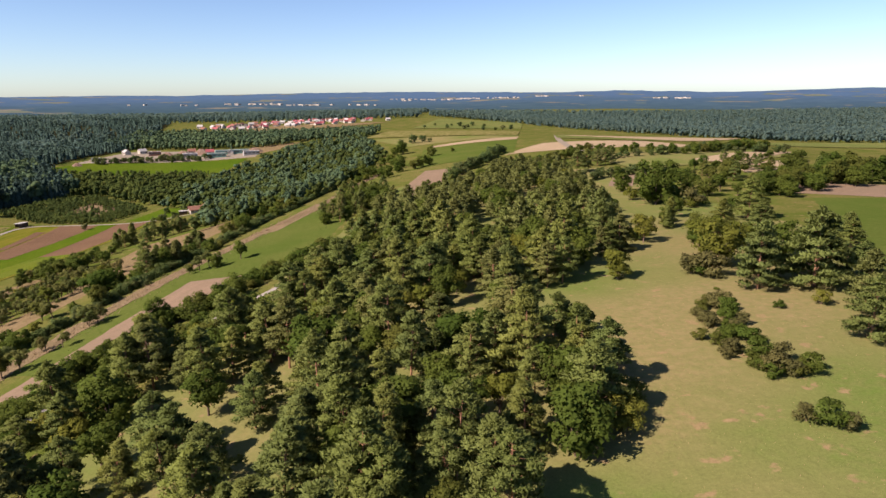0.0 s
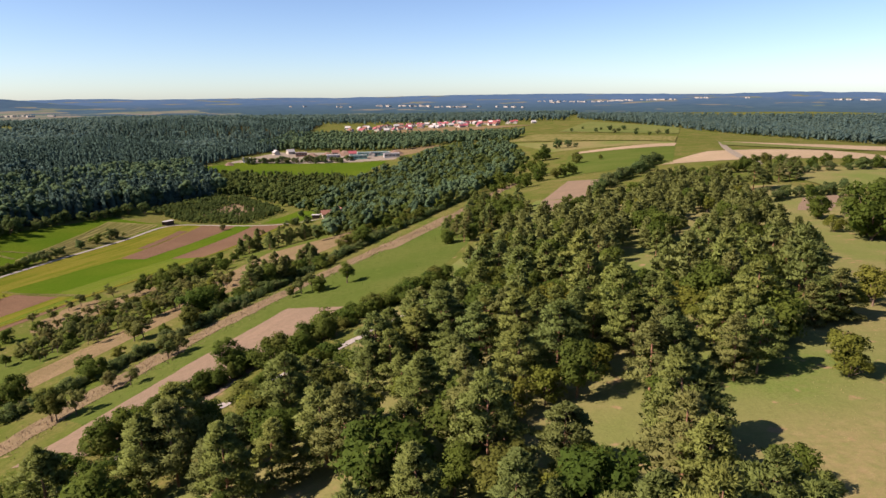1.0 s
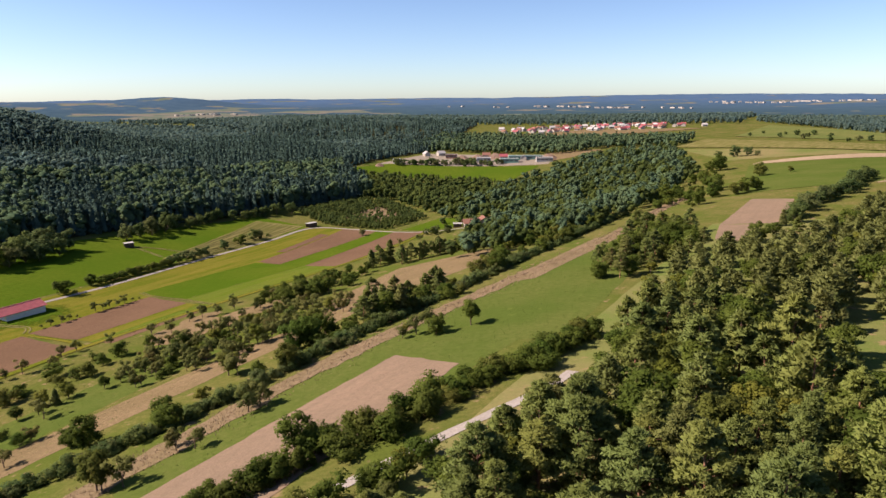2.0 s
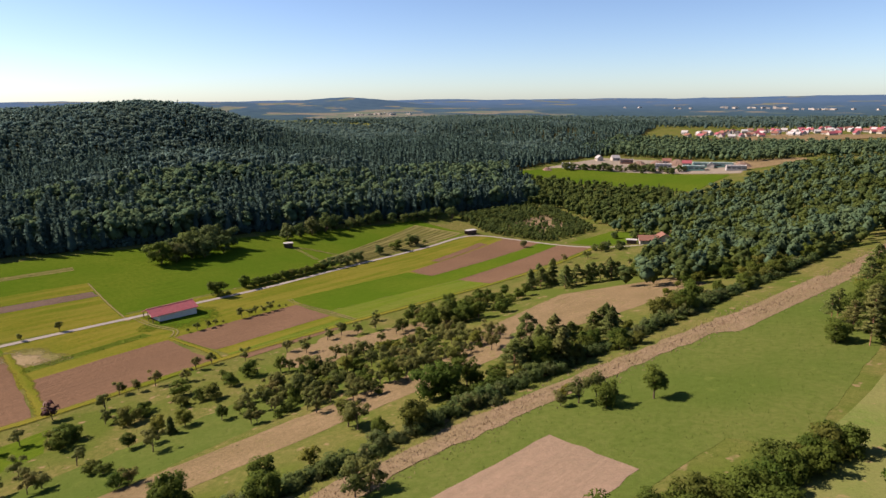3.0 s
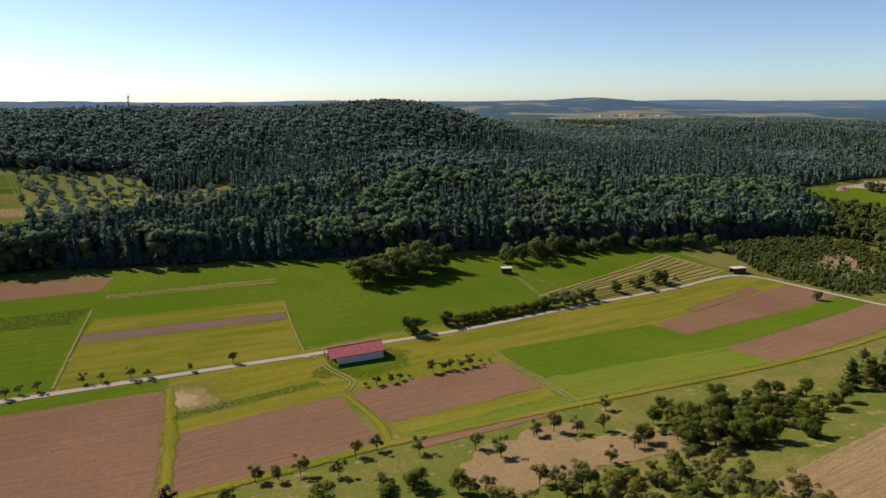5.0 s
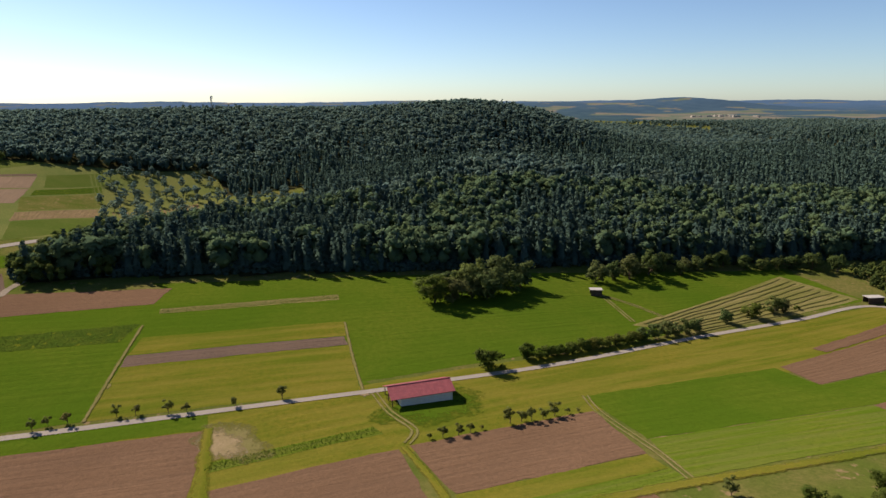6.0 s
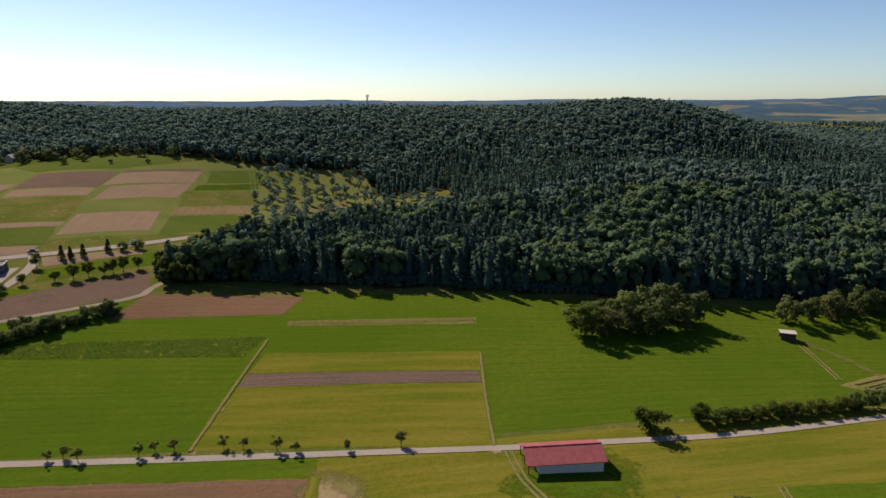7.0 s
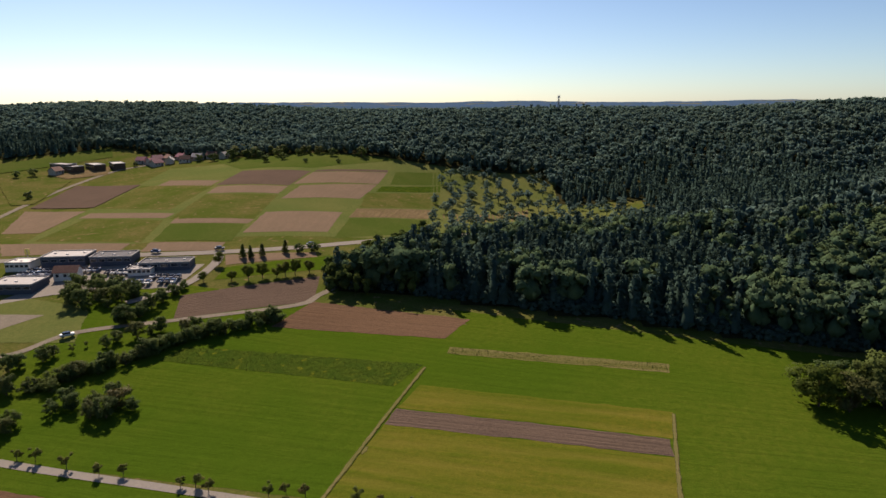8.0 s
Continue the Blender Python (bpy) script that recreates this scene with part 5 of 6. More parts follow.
for x, y, size in [(-401, -217, 0.9), (-367, -192, 0.7), (-373, -181, 0.6), (-356, -160, 0.5), (-362, -138, 0.5), (-390, -127, 0.8), (-336, -346, 0.6), (-328, -352, 0.6), (-402, -245, 0.9), (-396, -228, 0.9), (-408, -230, 1.0), (-394, -205, 0.8), (-390, -190, 0.8), (-392, -175, 0.7), (-386, -300, 0.5), (-404, -258, 0.7), (-270, -303, 0.7), (-398, -210, 0.9), (-395, -160, 0.8), (-388, -148, 0.8)]:
    plant(HEDGE_TREES, x, y, rng, size)

q = curve_through([(-455, -262), (-430, -240), (-410, -215), (-400, -190), (-396, -170)], 3.0)
q = q + rng.normal(0, 3, q.shape)
mass("beech_wood", q, rng.uniform(5, 9, len(q)), BEECH_NEAR, ORCHARD, "pale green bushes below the far wood", rng)


# dry weeds and grass tufts
def tufts(name, places, low, high, mat, label, rng, blades=3):
    n = len(places)
    q = np.repeat(places, blades, 0) + rng.normal(0, 0.25, (n * blades, 2))
    h = rng.uniform(low, high, n * blades)
    z = ground(q[:, 0], q[:, 1])
    a = rng.uniform(0, 6.28, n * blades)
    w = h * rng.uniform(0.3, 0.6, n * blades)
    dx, dy = np.cos(a) * w / 2, np.sin(a) * w / 2
    base = np.stack([q[:, 0], q[:, 1], z], -1)
    left, right = base - np.stack([dx, dy, 0 * dx + 0.05], -1), base + np.stack([dx, dy, 0 * dx - 0.05], -1)
    tip = base + np.stack([rng.normal(0, 0.25, n * blades) * h, rng.normal(0, 0.25, n * blades) * h, h], -1)
    v = np.stack([left, right, tip], 1).reshape(-1, 3)
    return tagged(thing_of(name, mesh_np(name, v, np.arange(len(v)).reshape(-1, 3)), mat), label, "grass", kind="stuff")


WEED_LEAF = foliage("dry_stalks", [(0.23, 0.165, 0.105), (0.23, 0.165, 0.105)], 0.2, 0.5, 0.05)
STRAW_LEAF = foliage("dry_straw", [(0.25, 0.19, 0.10), (0.25, 0.19, 0.10)], 0.2, 0.4, 0.05)
CROP_LEAF = foliage("crop_blades", [(0.085, 0.135, 0.014), (0.085, 0.135, 0.014)], 0.3, 0.3, 0.05)
GREEN_LEAF = foliage("grass_blades", [(0.07, 0.10, 0.02), (0.07, 0.10, 0.02)], 0.2, 0.5, 0.05)
rng = np.random.default_rng(33)
line = curve_through([(146, -90), (157, -33), (167, 1), (180.5, 42), (200, 106), (215, 197), (225, 230)], 0.12)
q = np.repeat(line, 2, 0) + rng.normal(0, 2.5, (2 * len(line), 2))
tufts("dry_weeds", q, 0.15, 0.5, WEED_LEAF, "tall brown dry weeds in a strip along the slope", rng)
q = np.concatenate([scatter(p, 0.75, rng) for p in ([(106, -72), (124, 6), (121, 36), (121, 90), (152, 116), (166, 100), (142, 34), (132, 2), (117, -74)],)])
tufts("dry_grass", q, 0.08, 0.25, STRAW_LEAF, "pale dry grass stalks on the slope", rng, 2)
q = np.concatenate([scatter([(152, -75), (166, -1), (205, 105), (220, 90), (208, -16), (190, -28), (174, -22), (160, -80)], 1.2, rng, 0.6), scatter([(75, -110), (88, 35), (105, 50), (125, -40), (120, -110)], 1.4, rng, 0.7)])
tufts("grass_tufts", q, 0.08, 0.32, GREEN_LEAF, "uneven tufts of green grass on the slope", rng, 3)
q = scatter([(255, -170), (268, -95), (286, -50), (310, -50), (320, -110), (300, -170)], 1.1, rng, 0.7)
tufts("grass_tufts", q, 0.06, 0.2, STRAW_LEAF, "dry tufts of grass on the hill meadow", rng, 2)
q = scatter([(-71, -117), (-65, -50), (-53, -56), (-63, -121)], 0.8, rng, 0.8)
tufts("weeds", q, 0.15, 0.5, GREEN_LEAF, "rank green weeds in the fallow field", rng, 3)



def crop_rows(corners, rows, low, high, mat, label, name="crop_rows"):
    """Rows of plants along a strip; rows run from the first corner to the second."""
    a, b, c, d = [np.array(p, float) for p in corners]
    out = []
    for k in range(rows):
        v = (k + 0.5) / rows
        p, q = a + v * (d - a), b + v * (c - b)
        out.append(p + np.arange(0, 1, 0.25 / np.linalg.norm(q - p))[:, None] * (q - p))
    q = np.concatenate(out)
    tufts(name, q + rng.normal(0, 0.08, q.shape), low, high, mat, label, rng, 2)


crop_rows([(18.6, -40), (19, -4.3), (22.5, -3.3), (21.6, -40.8)], 5, 0.25, 0.55, CROP_LEAF, "rows of bright green crop plants")
crop_rows([(-76, -43), (-70.6, 15), (-65.8, 13.8), (-72, -43.8)], 4, 0.2, 0.5, GREEN_LEAF, "rows of withered crop plants on bare soil")
crop_rows([(51.5, 50), (60.5, 116), (77, 111), (67, 45)], 16, 0.1, 0.25, CROP_LEAF, "rows of young green crop")
crop_rows([(58.6, 1), (62.8, 42.8), (66.6, 42.4), (61.2, 1)], 6, 0.1, 0.28, CROP_LEAF, "rows of young green crop")
a, b, c, d = [np.array(p, float) for p in ((-14, 102), (-36, 205), (-4, 211), (0, 118))]
for k in range(9):  # swaths of cut hay
    v = (k + 0.6) / 9.4
    p, q = a + v * (d - a), b + v * (c - b)
    line = [tuple(p + u * (q - p) + rng.normal(0, 0.35, 2)) for u in np.linspace(0.04, 0.97, 9)]
    ob = ribbon("hay_swath", line, 0.8, STUBBLE, "long raised swath of cut dry hay", "hay", 0.5, 0.4)
    co = np.array([q.co for q in ob.data.vertices])
    co[:, 2] += np.tile((0, 0.08, 0.13, 0.08, 0), len(co) // 5)
    ob.data.vertices.foreach_set("co", co.ravel())

# ---- distance ----
def far_height(x, y):
    r = math.hypot(x - 120, y + 60)
    g = (r - 1500) / 3200
    dome = 44 * math.exp(-(((x + 1890) / 330) ** 2) - ((y - 2080) / 260) ** 2) + 30 * math.exp(-(((x + 2300) / 500) ** 2) - ((y - 1500) / 350) ** 2)
    return 14 + 60 * g + 11 * (0.3 + g) * noise.noise((x / 700, y / 700, 1.0)) + 5 * noise.noise((x / 210, y / 210, 4.0)) + 4 * g * noise.noise((x / 60, y / 60, 9.0)) + dome


def distance():
    """Far rolling country, a ring from 1.5 to 4.7 km, too far off to shift."""
    n, k = 420, 60
    ang = np.linspace(radians(-60), radians(250), n)
    rad = np.geomspace(1500, 4700, k)
    v = [(120 + r * math.cos(a), r * math.sin(a) - 60, far_height(120 + r * math.cos(a), r * math.sin(a) - 60)) for a in ang for r in rad]
    _, _, f = sheet(range(n), range(k))
    return mesh_np("backdrop", v, f[:, ::-1])


def far_material():
    """Distant woods with a valley of pale fields among them; haze is painted in, bluer with distance."""
    m, n, l, b = nodes_of("hazy_distance")
    pos = n.new("ShaderNodeNewGeometry").outputs["Position"]

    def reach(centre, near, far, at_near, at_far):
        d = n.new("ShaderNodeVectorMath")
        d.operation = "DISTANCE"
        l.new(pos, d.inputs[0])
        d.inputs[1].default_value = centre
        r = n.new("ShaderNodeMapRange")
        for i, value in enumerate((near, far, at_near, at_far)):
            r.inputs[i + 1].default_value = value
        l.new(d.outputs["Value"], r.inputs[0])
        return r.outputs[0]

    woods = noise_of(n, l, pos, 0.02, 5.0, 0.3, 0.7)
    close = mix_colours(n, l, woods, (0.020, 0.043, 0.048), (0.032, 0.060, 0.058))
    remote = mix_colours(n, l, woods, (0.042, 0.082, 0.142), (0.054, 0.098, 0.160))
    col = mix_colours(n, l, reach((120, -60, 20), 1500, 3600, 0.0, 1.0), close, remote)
    land = mix_colours(n, l, noise_of(n, l, pos, 0.012, 2.0, 0.45, 0.55), (0.125, 0.120, 0.098), (0.080, 0.105, 0.078))
    t = n.new("ShaderNodeTexNoise")
    t.inputs["Scale"].default_value, t.inputs["Detail"].default_value = 0.0045, 6.0
    l.new(pos, t.inputs["Vector"])
    lifted = n.new("ShaderNodeMath")
    lifted.operation = "ADD"
    l.new(t.outputs["Fac"], lifted.inputs[0])
    l.new(reach((-1150, 1480, 20), 250, 800, 0.14, 0.0), lifted.inputs[1])
    share = n.new("ShaderNodeMapRange")
    share.inputs[1].default_value, share.inputs[2].default_value = 0.60, 0.625
    l.new(lifted.outputs[0], share.inputs[0])
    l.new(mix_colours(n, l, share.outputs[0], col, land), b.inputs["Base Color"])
    b.inputs["Roughness"].default_value, b.inputs["Specular IOR Level"].default_value = 1.0, 0.0
    return m


tagged(thing_of("backdrop", distance(), far_material(), smooth=True), "distant wooded hills with painted blue haze and pale fields", "hills", kind="structure")

# ---- buildings ----
WHITE = paint("white_render", (0.64, 0.62, 0.57), 0.8, vary=0.06)
BEIGE = paint("beige_render", (0.36, 0.33, 0.28), 0.9)
RED_ROOF = paint("red_roof", (0.25, 0.066, 0.070), 0.42, vary=0.15, scale=0.8)
BROWN_ROOF = paint("brown_roof", (0.180, 0.090, 0.064), 0.8, vary=0.2)
GREY_ROOF = paint("grey_roof", (0.315, 0.307, 0.292), 0.7, vary=0.1)
DARK_ROOF = paint("dark_flat_roof", (0.053, 0.056, 0.064), 0.8, vary=0.2)
WOOD_WALL = paint("dark_boards", (0.075, 0.049, 0.034), 0.8, vary=0.25)
BLUE_WALL = paint("grey_cladding", (0.060, 0.072, 0.098), 0.6, vary=0.1)
GLASS = paint("window_glass", (0.022, 0.026, 0.034), 0.1, vary=0.1)
STEEL = paint("galvanised_steel", (0.262, 0.270, 0.277), 0.5, 0.8)
GREEN_STEEL = paint("green_sheet_metal", (0.120, 0.255, 0.210), 0.5, vary=0.15)
EARTH_HEAP = earth("heaped_earth", [(0.17, 0.115, 0.085), (0.21, 0.155, 0.12), (0.14, 0.095, 0.07)], 0.15, 0.6)
CONCRETE = paint("concrete", (0.345, 0.330, 0.307), 0.9)


def box(bm, w, d, h, x=0.0, y=0.0, z=0.0, bevel=0.0):
    r = bmesh.ops.create_cube(bm, size=1, matrix=Matrix.Translation((x, y, z + h / 2)) @ Matrix.Diagonal((w, d, h, 1)))
    if bevel:
        edges = {e for q in r["verts"] for e in q.link_edges}
        bmesh.ops.bevel(bm, geom=list(edges), offset=bevel, segments=1, affect="EDGES")
    return bm


def box_part(name, w, d, h, x, y, z, mat, parent, label="", bevel=0.0):
    return part(name, box(bmesh.new(), w, d, h, x, y, z, bevel), mat, parent, label)


def slope_part(name, w, d, rise, thick, y_sign, z, mat, parent, x=0.0):
    """One slope of a gable roof along x, from the ridge down to one eave."""
    bm = bmesh.new()
    vs = [bm.verts.new(p) for p in ((x - w / 2, 0, z + rise), (x + w / 2, 0, z + rise), (x + w / 2, y_sign * d / 2, z), (x - w / 2, y_sign * d / 2, z))]
    face = bm.faces.new(vs)
    out = bmesh.ops.extrude_face_region(bm, geom=[face])
    for q in out["geom"]:
        if isinstance(q, bmesh.types.BMVert):
            q.co.z += thick
    bmesh.ops.recalc_face_normals(bm, faces=bm.faces)
    return part(name, bm, mat, parent)


def gable_walls(w, d, h, rise):
    bm = bmesh.new()
    prof = [(-d / 2, -0.8), (d / 2, -0.8), (d / 2, h), (0, h + rise), (-d / 2, h)]
    a = [bm.verts.new((-w / 2, y, z)) for y, z in prof]
    b = [bm.verts.new((w / 2, y, z)) for y, z in prof]
    bm.faces.new(a)
    bm.faces.new(b[::-1])
    for i in range(5):
        bm.faces.new((a[i], b[i], b[(i + 1) % 5], a[(i + 1) % 5]))
    bmesh.ops.recalc_face_normals(bm, faces=bm.faces)
    return bm


def stand(ob, x, y, turn):
    ob.matrix_basis = Matrix.Translation((x, y, float(ground(x, y)))) @ pose(0, 0, 0, 0, 0, turn)
    return ob


def house(name, w, d, h, rise, wall, roof, label, category, over=0.5, windows=3, group=""):
    top = tagged(new(name), label, category, group)
    part("wall", gable_walls(w, d, h, rise), wall, top)
    for s in (1, -1):
        slope_part("roof", w + 2 * over, d + 2 * over, rise * (1 + 2 * over / d), 0.16, s, h - rise * 2 * over / d + 0.03, roof, top)
    for s in (1, -1):
        for i in range(windows):
            frame_ob = box_part("window", 1.2, 0.12, 1.2, (i + 0.5) / windows * w - w / 2, s * d / 2, h * 0.4, CONCRETE, top)
            box_part("pane", 0.96, 0.16, 0.96, (i + 0.5) / windows * w - w / 2, s * d / 2, h * 0.4 + 0.12, GLASS, frame_ob)
    if windows:
        leaf = box_part("door", 1.0, 0.14, 2.0, w * 0.3, -d / 2 - 0.03, 0.05, WOOD_WALL, top)
        box_part("door_handle", 0.06, 0.1, 0.16, w * 0.3 + 0.38, -d / 2 - 0.14, 1.05, STEEL, leaf)
    return top


def hall(name, w, d, h, wall, roof, label, category, rows=5, skylights=3):
    """A flat-roofed hall with a parapet, a band of windows and rooflights."""
    top = tagged(new(name), label, category)
    box_part("wall", w, d, h + 1, 0, 0, -1, wall, top)
    box_part("roof", w - 0.3, d - 0.3, 0.12, 0, 0, h, roof, top)
    for x, y, a, b in ((0, d / 2, w + 0.2, 0.3), (0, -d / 2, w + 0.2, 0.3), (w / 2, 0, 0.3, d - 0.3), (-w / 2, 0, 0.3, d - 0.3)):
        box_part("parapet", a, b, 0.45, x, y, h, CONCRETE, top)
    for s in (1, -1):
        for i in range(rows):
            frame_ob = box_part("window", w / rows * 0.78, 0.1, 1.1, (i + 0.5) / rows * w - w / 2, s * (d / 2 + 0.02), h * 0.45, CONCRETE, top)
            box_part("pane", w / rows * 0.7, 0.14, 0.9, (i + 0.5) / rows * w - w / 2, s * (d / 2 + 0.02), h * 0.45 + 0.1, GLASS, frame_ob)
    for i in range(skylights):
        box_part("rooflight", 0.9, 0.9, 0.35, (i + 0.5) / skylights * w - w / 2, 0.1 * d * (-1) ** i, h + 0.12, WHITE, top, bevel=0.08)
    return top


def barn():
    """The field barn: walls under part of a long two-sloped roof, open at one end on posts."""
    top = tagged(new("barn"), "long white field barn with a red metal roof", "barn")
    w, d, h, rise = 13.4, 7.6, 2.9, 1.5
    part("wall", gable_walls(w, d, h, rise), WHITE, top, "white rendered wall")
    for s in (1, -1):
        slope_part("roof", 16.6, d + 1.4, rise * 1.18, 0.14, s, h - rise * 0.18, RED_ROOF, top, x=-1.0)
        for i in range(34):
            bm = bmesh.new()
            box(bm, 0.06, 4.78, 0.05, 0, 0, 0)
            ob = part("roof_seam", bm, RED_ROOF, top)
            tilt = math.atan2(rise * 1.18, (d + 1.4) / 2)
            ob.matrix_basis = Matrix.Translation((-9.1 + i * 0.49, s * (d + 1.4) / 4, h - rise * 0.18 + rise * 1.18 / 2 + 0.14)) @ Matrix.Rotation(-s * tilt, 4, "X")
    box_part("ridge_cap", 16.7, 0.4, 0.1, -1.0, 0, h + rise + 0.12, RED_ROOF, top)
    for y in (-d / 2 + 0.1, 0, d / 2 - 0.1):
        box_part("post", 0.2, 0.2, h - 0.2 + (rise if y == 0 else 0), -8.8, y, 0, WOOD_WALL, top)
    box_part("gate", 3.4, 0.12, 2.4, 2.0, d / 2 + 0.02, 0, WOOD_WALL, top, "brown sliding gate")
    box_part("plinth", w + 0.1, d + 0.1, 0.35, 0, 0, -0.1, CONCRETE, top)
    box_part("apron", 2.4, 5.0, 0.12, -7.9, -1.0, 0.0, CONCRETE, top, "pale concrete apron")
    return top


barn_ob = barn()
stand(barn_ob, 9.3, 12.6, 83)
barn_ob.location.z = float(ground(13, 12)) - 0.25


def shed(w, d, h, wall, roof, label):
    top = tagged(new("shed"), label, "shed")
    for x, y, a, b in ((0, d / 2, w, 0.12), (0, -d / 2, w, 0.12), (w / 2 - 0.06, 0, 0.12, d - 0.12)):
        box_part("wall", a, b, h, x, y, -0.3, wall, top)
    box_part("roof", w + 0.6, d + 0.6, 0.14, 0, 0, h - 0.3, roof, top, bevel=0.03)
    for y in (-d / 2 + 0.1, d / 2 - 0.1):
        box_part("post", 0.12, 0.12, h - 0.3, -w / 2 + 0.1, y, 0, WOOD_WALL, top)
    return top


stand(shed(4.2, 3.0, 2.6, WOOD_WALL, GREY_ROOF, "small dark field shed with a pale flat roof"), -42.5, 109, 60)
stand(shed(6.5, 3.2, 2.8, WOOD_WALL, GREY_ROOF, "open field shelter with a pale flat roof"), 0.5, 212.5, 70)
for x, y, w, turn in [(103, 228, 9, 30), (109, 234, 7, 120)]:
    stand(house("farmhouse", w, 6, 2.3, 1.8, BEIGE, BROWN_ROOF, "low farmhouse with a brown tiled roof among trees", "house", 0.8), x, y, turn)
stand(shed(5, 3.5, 2.6, WOOD_WALL, GREY_ROOF, "open farm shelter with a white roof"), 95, 226, 20)
stand(house("cabin", 7, 5, 2.4, 2.0, WOOD_WALL, BROWN_ROOF, "brown wooden cabin beside a pond of reeds", "house", 0.6, 2), 42, 322, 20)

# trading estate
for x, y, w, d, h, wall, roof, turn, label in [
    (-140, -194.5, 16, 11, 3.4, BLUE_WALL, GREY_ROOF, 100, "large trading hall with a pale grey roof"),
    (-140, -176, 15, 10, 3.0, BLUE_WALL, DARK_ROOF, 100, "flat-roofed office block with a dark roof and white parapet"),
    (-134, -152.5, 18, 8, 2.6, BLUE_WALL, DARK_ROOF, 100, "flat-roofed showroom with a dark roof"),
    (-127.5, -159, 8, 6, 2.0, WHITE, GREY_ROOF, 100, "low flat-roofed annexe beside the showroom"),
    (-134, -209, 9, 8, 2.9, WHITE, WHITE, 95, "white workshop hall with a white roof"),
    (-112, -195, 15, 11, 2.8, BLUE_WALL, GREY_ROOF, 95, "grey warehouse with a pale flat roof"),
]:
    stand(hall("hall", w, d, h, wall, roof, label, "commercial building"), x, y, turn)
stand(house("house", 8, 5, 3.0, 1.8, WHITE, BROWN_ROOF, "white house with a brown tiled roof by the yard", "house", 0.4), -122, -183.5, 100)


def car(mat):
    top = tagged(new("car"), "small parked car on the paved yard", "car", "parked cars")
    bm = box(bmesh.new(), 3.9, 1.7, 0.62, 0, 0, 0.3, 0.14)
    part("body", bm, mat, top)
    bm = box(bmesh.new(), 2.1, 1.5, 0.52, -0.15, 0, 0.92, 0.16)
    part("cabin", bm, GLASS, top)
    for x in (-1.2, 1.2):
        for y in (-0.8, 0.8):
            bm = bmesh.new()
            bmesh.ops.create_cone(bm, cap_ends=True, segments=10, radius1=0.31, radius2=0.31, depth=0.2, matrix=Matrix.Translation((x, y, 0.31)) @ Matrix.Rotation(radians(90), 4, "X"))
            tyre = part("wheel", bm, DARK_ROOF, top)
            bm = bmesh.new()
            bmesh.ops.create_cone(bm, cap_ends=True, segments=8, radius1=0.19, radius2=0.19, depth=0.24, matrix=Matrix.Translation((x, y, 0.31)) @ Matrix.Rotation(radians(90), 4, "X"))
            part("rim", bm, STEEL, tyre)
    return top


rng = np.random.default_rng(21)
CARS = [car(paint("car_paint", c, 0.3, 0.2, 0.05)) for c in ((0.6, 0.6, 0.6), (0.05, 0.06, 0.08), (0.7, 0.7, 0.68), (0.12, 0.16, 0.24))]
spots = [(-128, -202 + 2.2 * i, 5) for i in range(7)] + [(-124.5, -203 + 2.2 * i, 5) for i in range(6)] + [(-122, -152 + 2.3 * i, 12) for i in range(5)] + [(-117.5, -147 + 2.3 * i, 12) for i in range(3)] + [(-126, -171 + 2.4 * i, 8) for i in range(4)]
spots += [(-133 + 2.4 * i, -164.5, 98) for i in range(3)] + [(-116, -160 + 2.3 * i, 8) for i in range(5)] + [(-143.5, -205 + 2.4 * i, 95) for i in range(9)] + [(-128.5, -186 + 2.3 * i, 5) for i in range(5)] + [(-113.5, -160 + 2.3 * i, 8) for i in range(4)]
spots += [(-155, -141, 98), (-168, -107, 120), (-150, -165, 90), (-205, -62, 140), (-75, -154, 130)]
for i, (x, y, turn) in enumerate(spots):
    ob = CARS[i] if i < 4 else copy_thing(CARS[int(rng.integers(4))], Matrix())
    ob.matrix_basis = Matrix.Translation((x, y, float(ground(x, y)) + 0.45)) @ pose(0, 0, 0, 0, 0, turn + rng.normal(0, 2))

pylon = tagged(new("sign_pylon"), "slim roadside pylon with a plain yellow panel", "sign")
box_part("pole", 0.25, 0.25, 5.0, 0, 0, 0, STEEL, pylon)
box_part("panel", 0.2, 1.8, 2.2, 0, 0, 3.2, paint("yellow_panel", (0.62, 0.50, 0.12), 0.5), pylon, "plain yellow panel")
stand(pylon, -141, -212, 10)

# far village, yard and town
HOUSES = [house("house", 8, 6, 2.8, 2.4, BEIGE, r, "white house with a pitched tiled roof in the far village", "house", 0.4, 3, "far houses") for r in (BROWN_ROOF, RED_ROOF, GREY_ROOF)]
places = [(-346, -336), (-394, -290), (-399, -279), (-408, -284), (-413, -276), (-402, -268), (-411, -262), (-388, -284), (-416, -252), (-405, -292), (-412, -240), (-397, -300)]
places += [(x, y) for x, y in scatter([(-48, 770), (9, 778), (70, 850), (145, 930), (239, 1025), (92, 1045), (-10, 905), (-58, 815)], 17, rng, 0.75)]
places += [(-53, 525), (-40, 535), (14, 530), (36, 520), (60, 510)]
for i, (x, y) in enumerate(places):
    ob = HOUSES[i] if i < 3 else copy_thing(HOUSES[int(rng.integers(3))], Matrix())
    ob.matrix_basis = Matrix.Translation((x, y, float(ground(x, y)))) @ pose(0, 0, 0, 0, 0, rng.uniform(0, 180))
for x, y, turn in [(-360, -333, 60), (-371, -322, 50), (-379, -310, 40), (-364, -342, 70)]:
    stand(hall("hall", 18, 8, 3.5, WOOD_WALL, GREY_ROOF, "long farm shed with a pale roof", "farm building", 4, 0), x, y, turn)
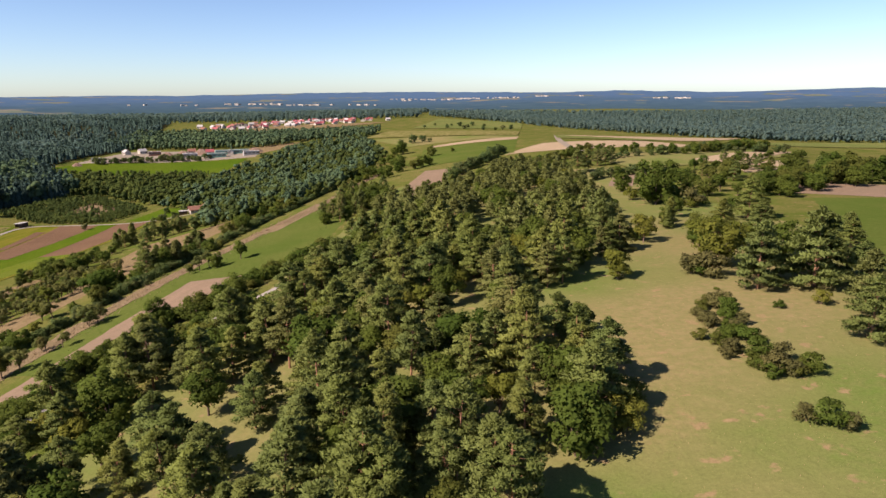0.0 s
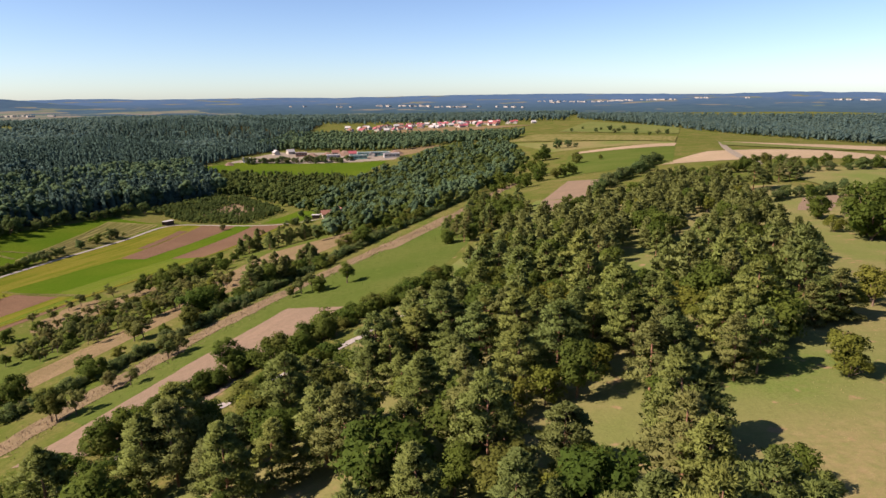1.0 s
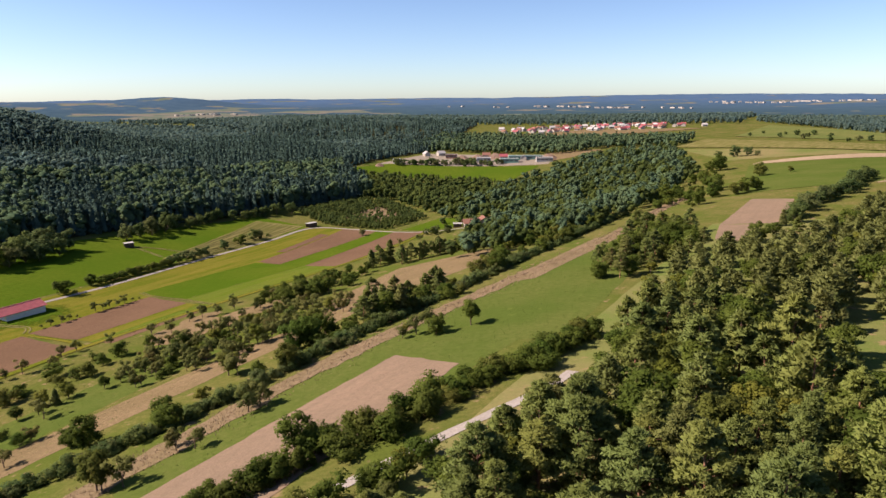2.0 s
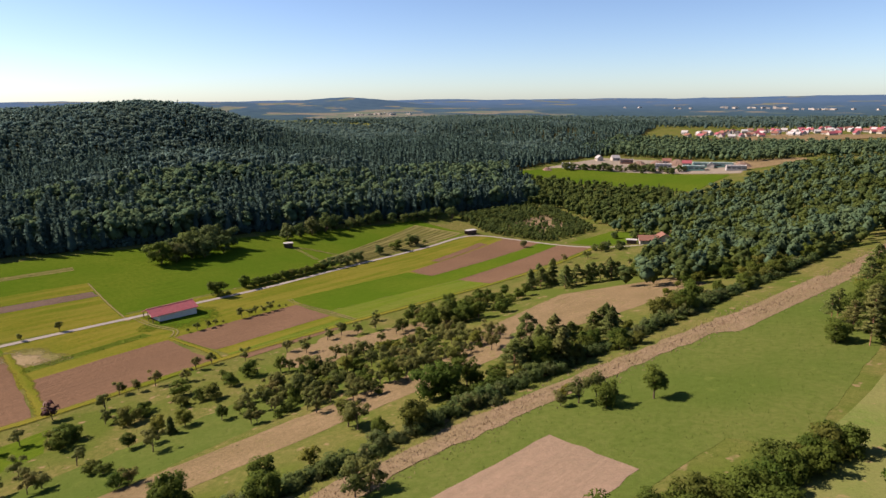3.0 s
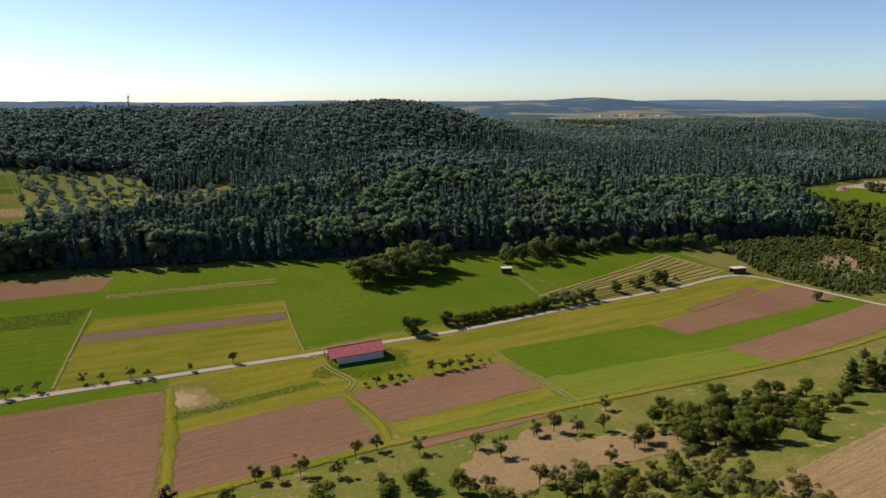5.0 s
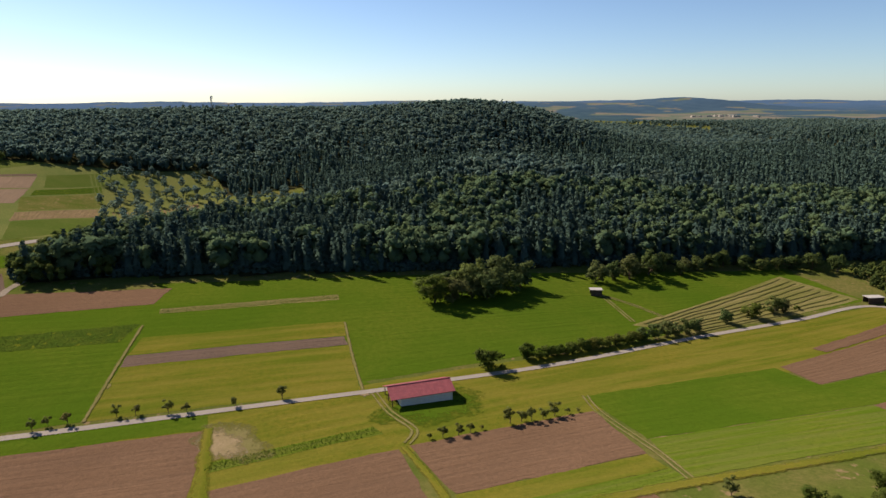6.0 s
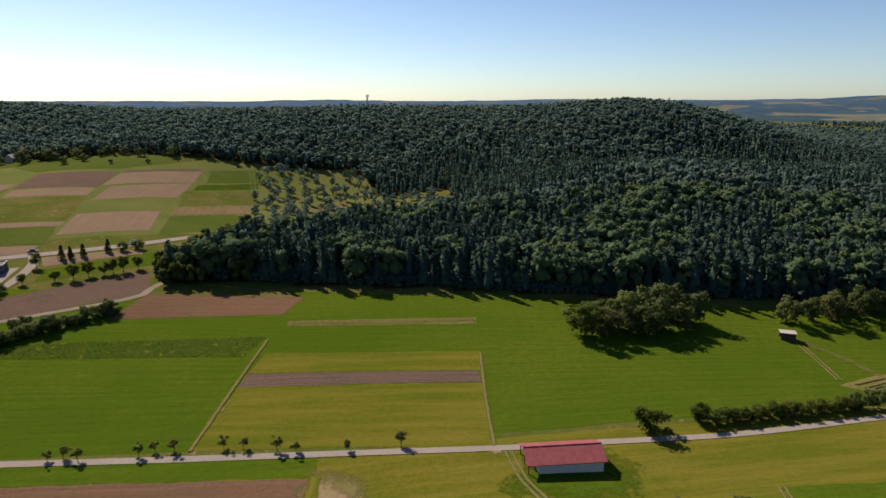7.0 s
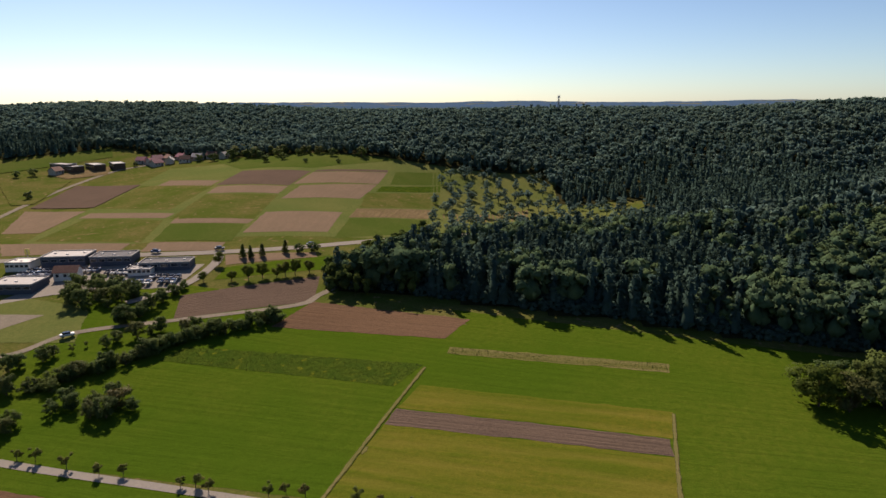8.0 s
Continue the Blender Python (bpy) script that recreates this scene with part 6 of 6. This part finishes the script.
for x, y, w, m, label in [(60, 516, 34, GREEN_STEEL, "long green sheet-metal hall in the yard"), (50, 492, 18, GREEN_STEEL, "small green sheet-metal hall in the yard"), (84, 498, 16, GREY_ROOF, "pale grey hall in the yard"), (22, 496, 14, GREY_ROOF, "low pale grey shed in the yard"), (-20, 515, 12, BROWN_ROOF, "brown shed in the yard"), (-55, 455, 8, WHITE, "white container in the yard")]:
    stand(hall("hall", w, 8, 4.0, m, m if m is not WHITE else GREY_ROOF, label, "industrial building", 4, 2), x, y, 20)
for x, y, r in [(-5, 508, 8), (10, 515, 9), (26, 525, 10), (-35, 470, 6), (84, 520, 9), (20, 500, 6), (-62, 430, 5)]:
    bm = bmesh.new()
    bmesh.ops.create_cone(bm, cap_ends=True, segments=18, radius1=r, radius2=r * 0.25, depth=r * 0.5)
    bmesh.ops.subdivide_edges(bm, edges=bm.edges[:], cuts=1)
    for q in bm.verts:
        q.co += Vector((noise.noise(q.co * 0.4), noise.noise(q.co * 0.4 + Vector((9, 0, 0))), noise.noise(q.co * 0.5 + Vector((0, 7, 0))))) * r * 0.12
    heap = part("soil_mound", bm, EARTH_HEAP, None)
    heap.location = (x, y, float(ground(x, y)) + r * 0.24)
    tagged(heap, "heap of reddish brown earth in the gravel yard", "earth heap", "earth heaps")


def mast(h):
    top = tagged(new("radio_mast"), "slender steel lattice radio mast above the wood", "mast")
    for i in range(4):
        a = radians(45 + 90 * i)
        v, f, _ = tube([(1.2 * math.cos(a), 1.2 * math.sin(a), -1), (0.5 * math.cos(a), 0.5 * math.sin(a), h)], [0.22, 0.16], 5)
        thing_of("leg", mesh_np("leg", v, f), STEEL, top)
    for i in range(9):
        z = h * (0.5 + 0.055 * i)
        box_part("brace", 1.5, 1.5, 0.14, 0, 0, z, STEEL, top)
    box_part("platform", 3.0, 3.0, 0.3, 0, 0, h * 0.93, STEEL, top)
    for x, y in ((1.4, 0), (-1.4, 0), (0, 1.4)):
        box_part("antenna", 0.35, 0.35, 2.4, x, y, h * 0.93 + 0.3, WHITE, top)
    return top


mast_ob = mast(26)
stand(mast_ob, -557.8, 35.3, 20)
mast_ob.location.z = 52.5


def far_village(cx, cy, wide, deep, count, seed):
    """Tiny pale houses on the distant hills, too many and too far to tell apart."""
    rng = np.random.default_rng(seed)
    bm = bmesh.new()
    for _ in range(count):
        x, y = cx + rng.normal(0, wide / 2.5), cy + rng.normal(0, deep / 2.5)
        h = far_height(x, y)
        w, dd = rng.uniform(9, 20), rng.uniform(7, 11)
        m = Matrix.Translation((x, y, h + 1.5)) @ Matrix.Rotation(rng.uniform(0, 3.1), 4, "Z")
        bmesh.ops.create_cube(bm, size=1, matrix=m @ Matrix.Diagonal((w, dd, 6, 1)))
    ob = part("far_village", bm, BEIGE, None)
    return tagged(ob, "cluster of tiny pale houses on the distant hills", "village", kind="stuff")


far_village(-247, 2420, 430, 60, 46, 4)
far_village(593, 3040, 520, 90, 60, 5)
far_village(289, 2860, 60, 40, 8, 6)
far_village(1433, 2540, 130, 60, 12, 7)
far_village(-1190, 1480, 120, 60, 14, 8)
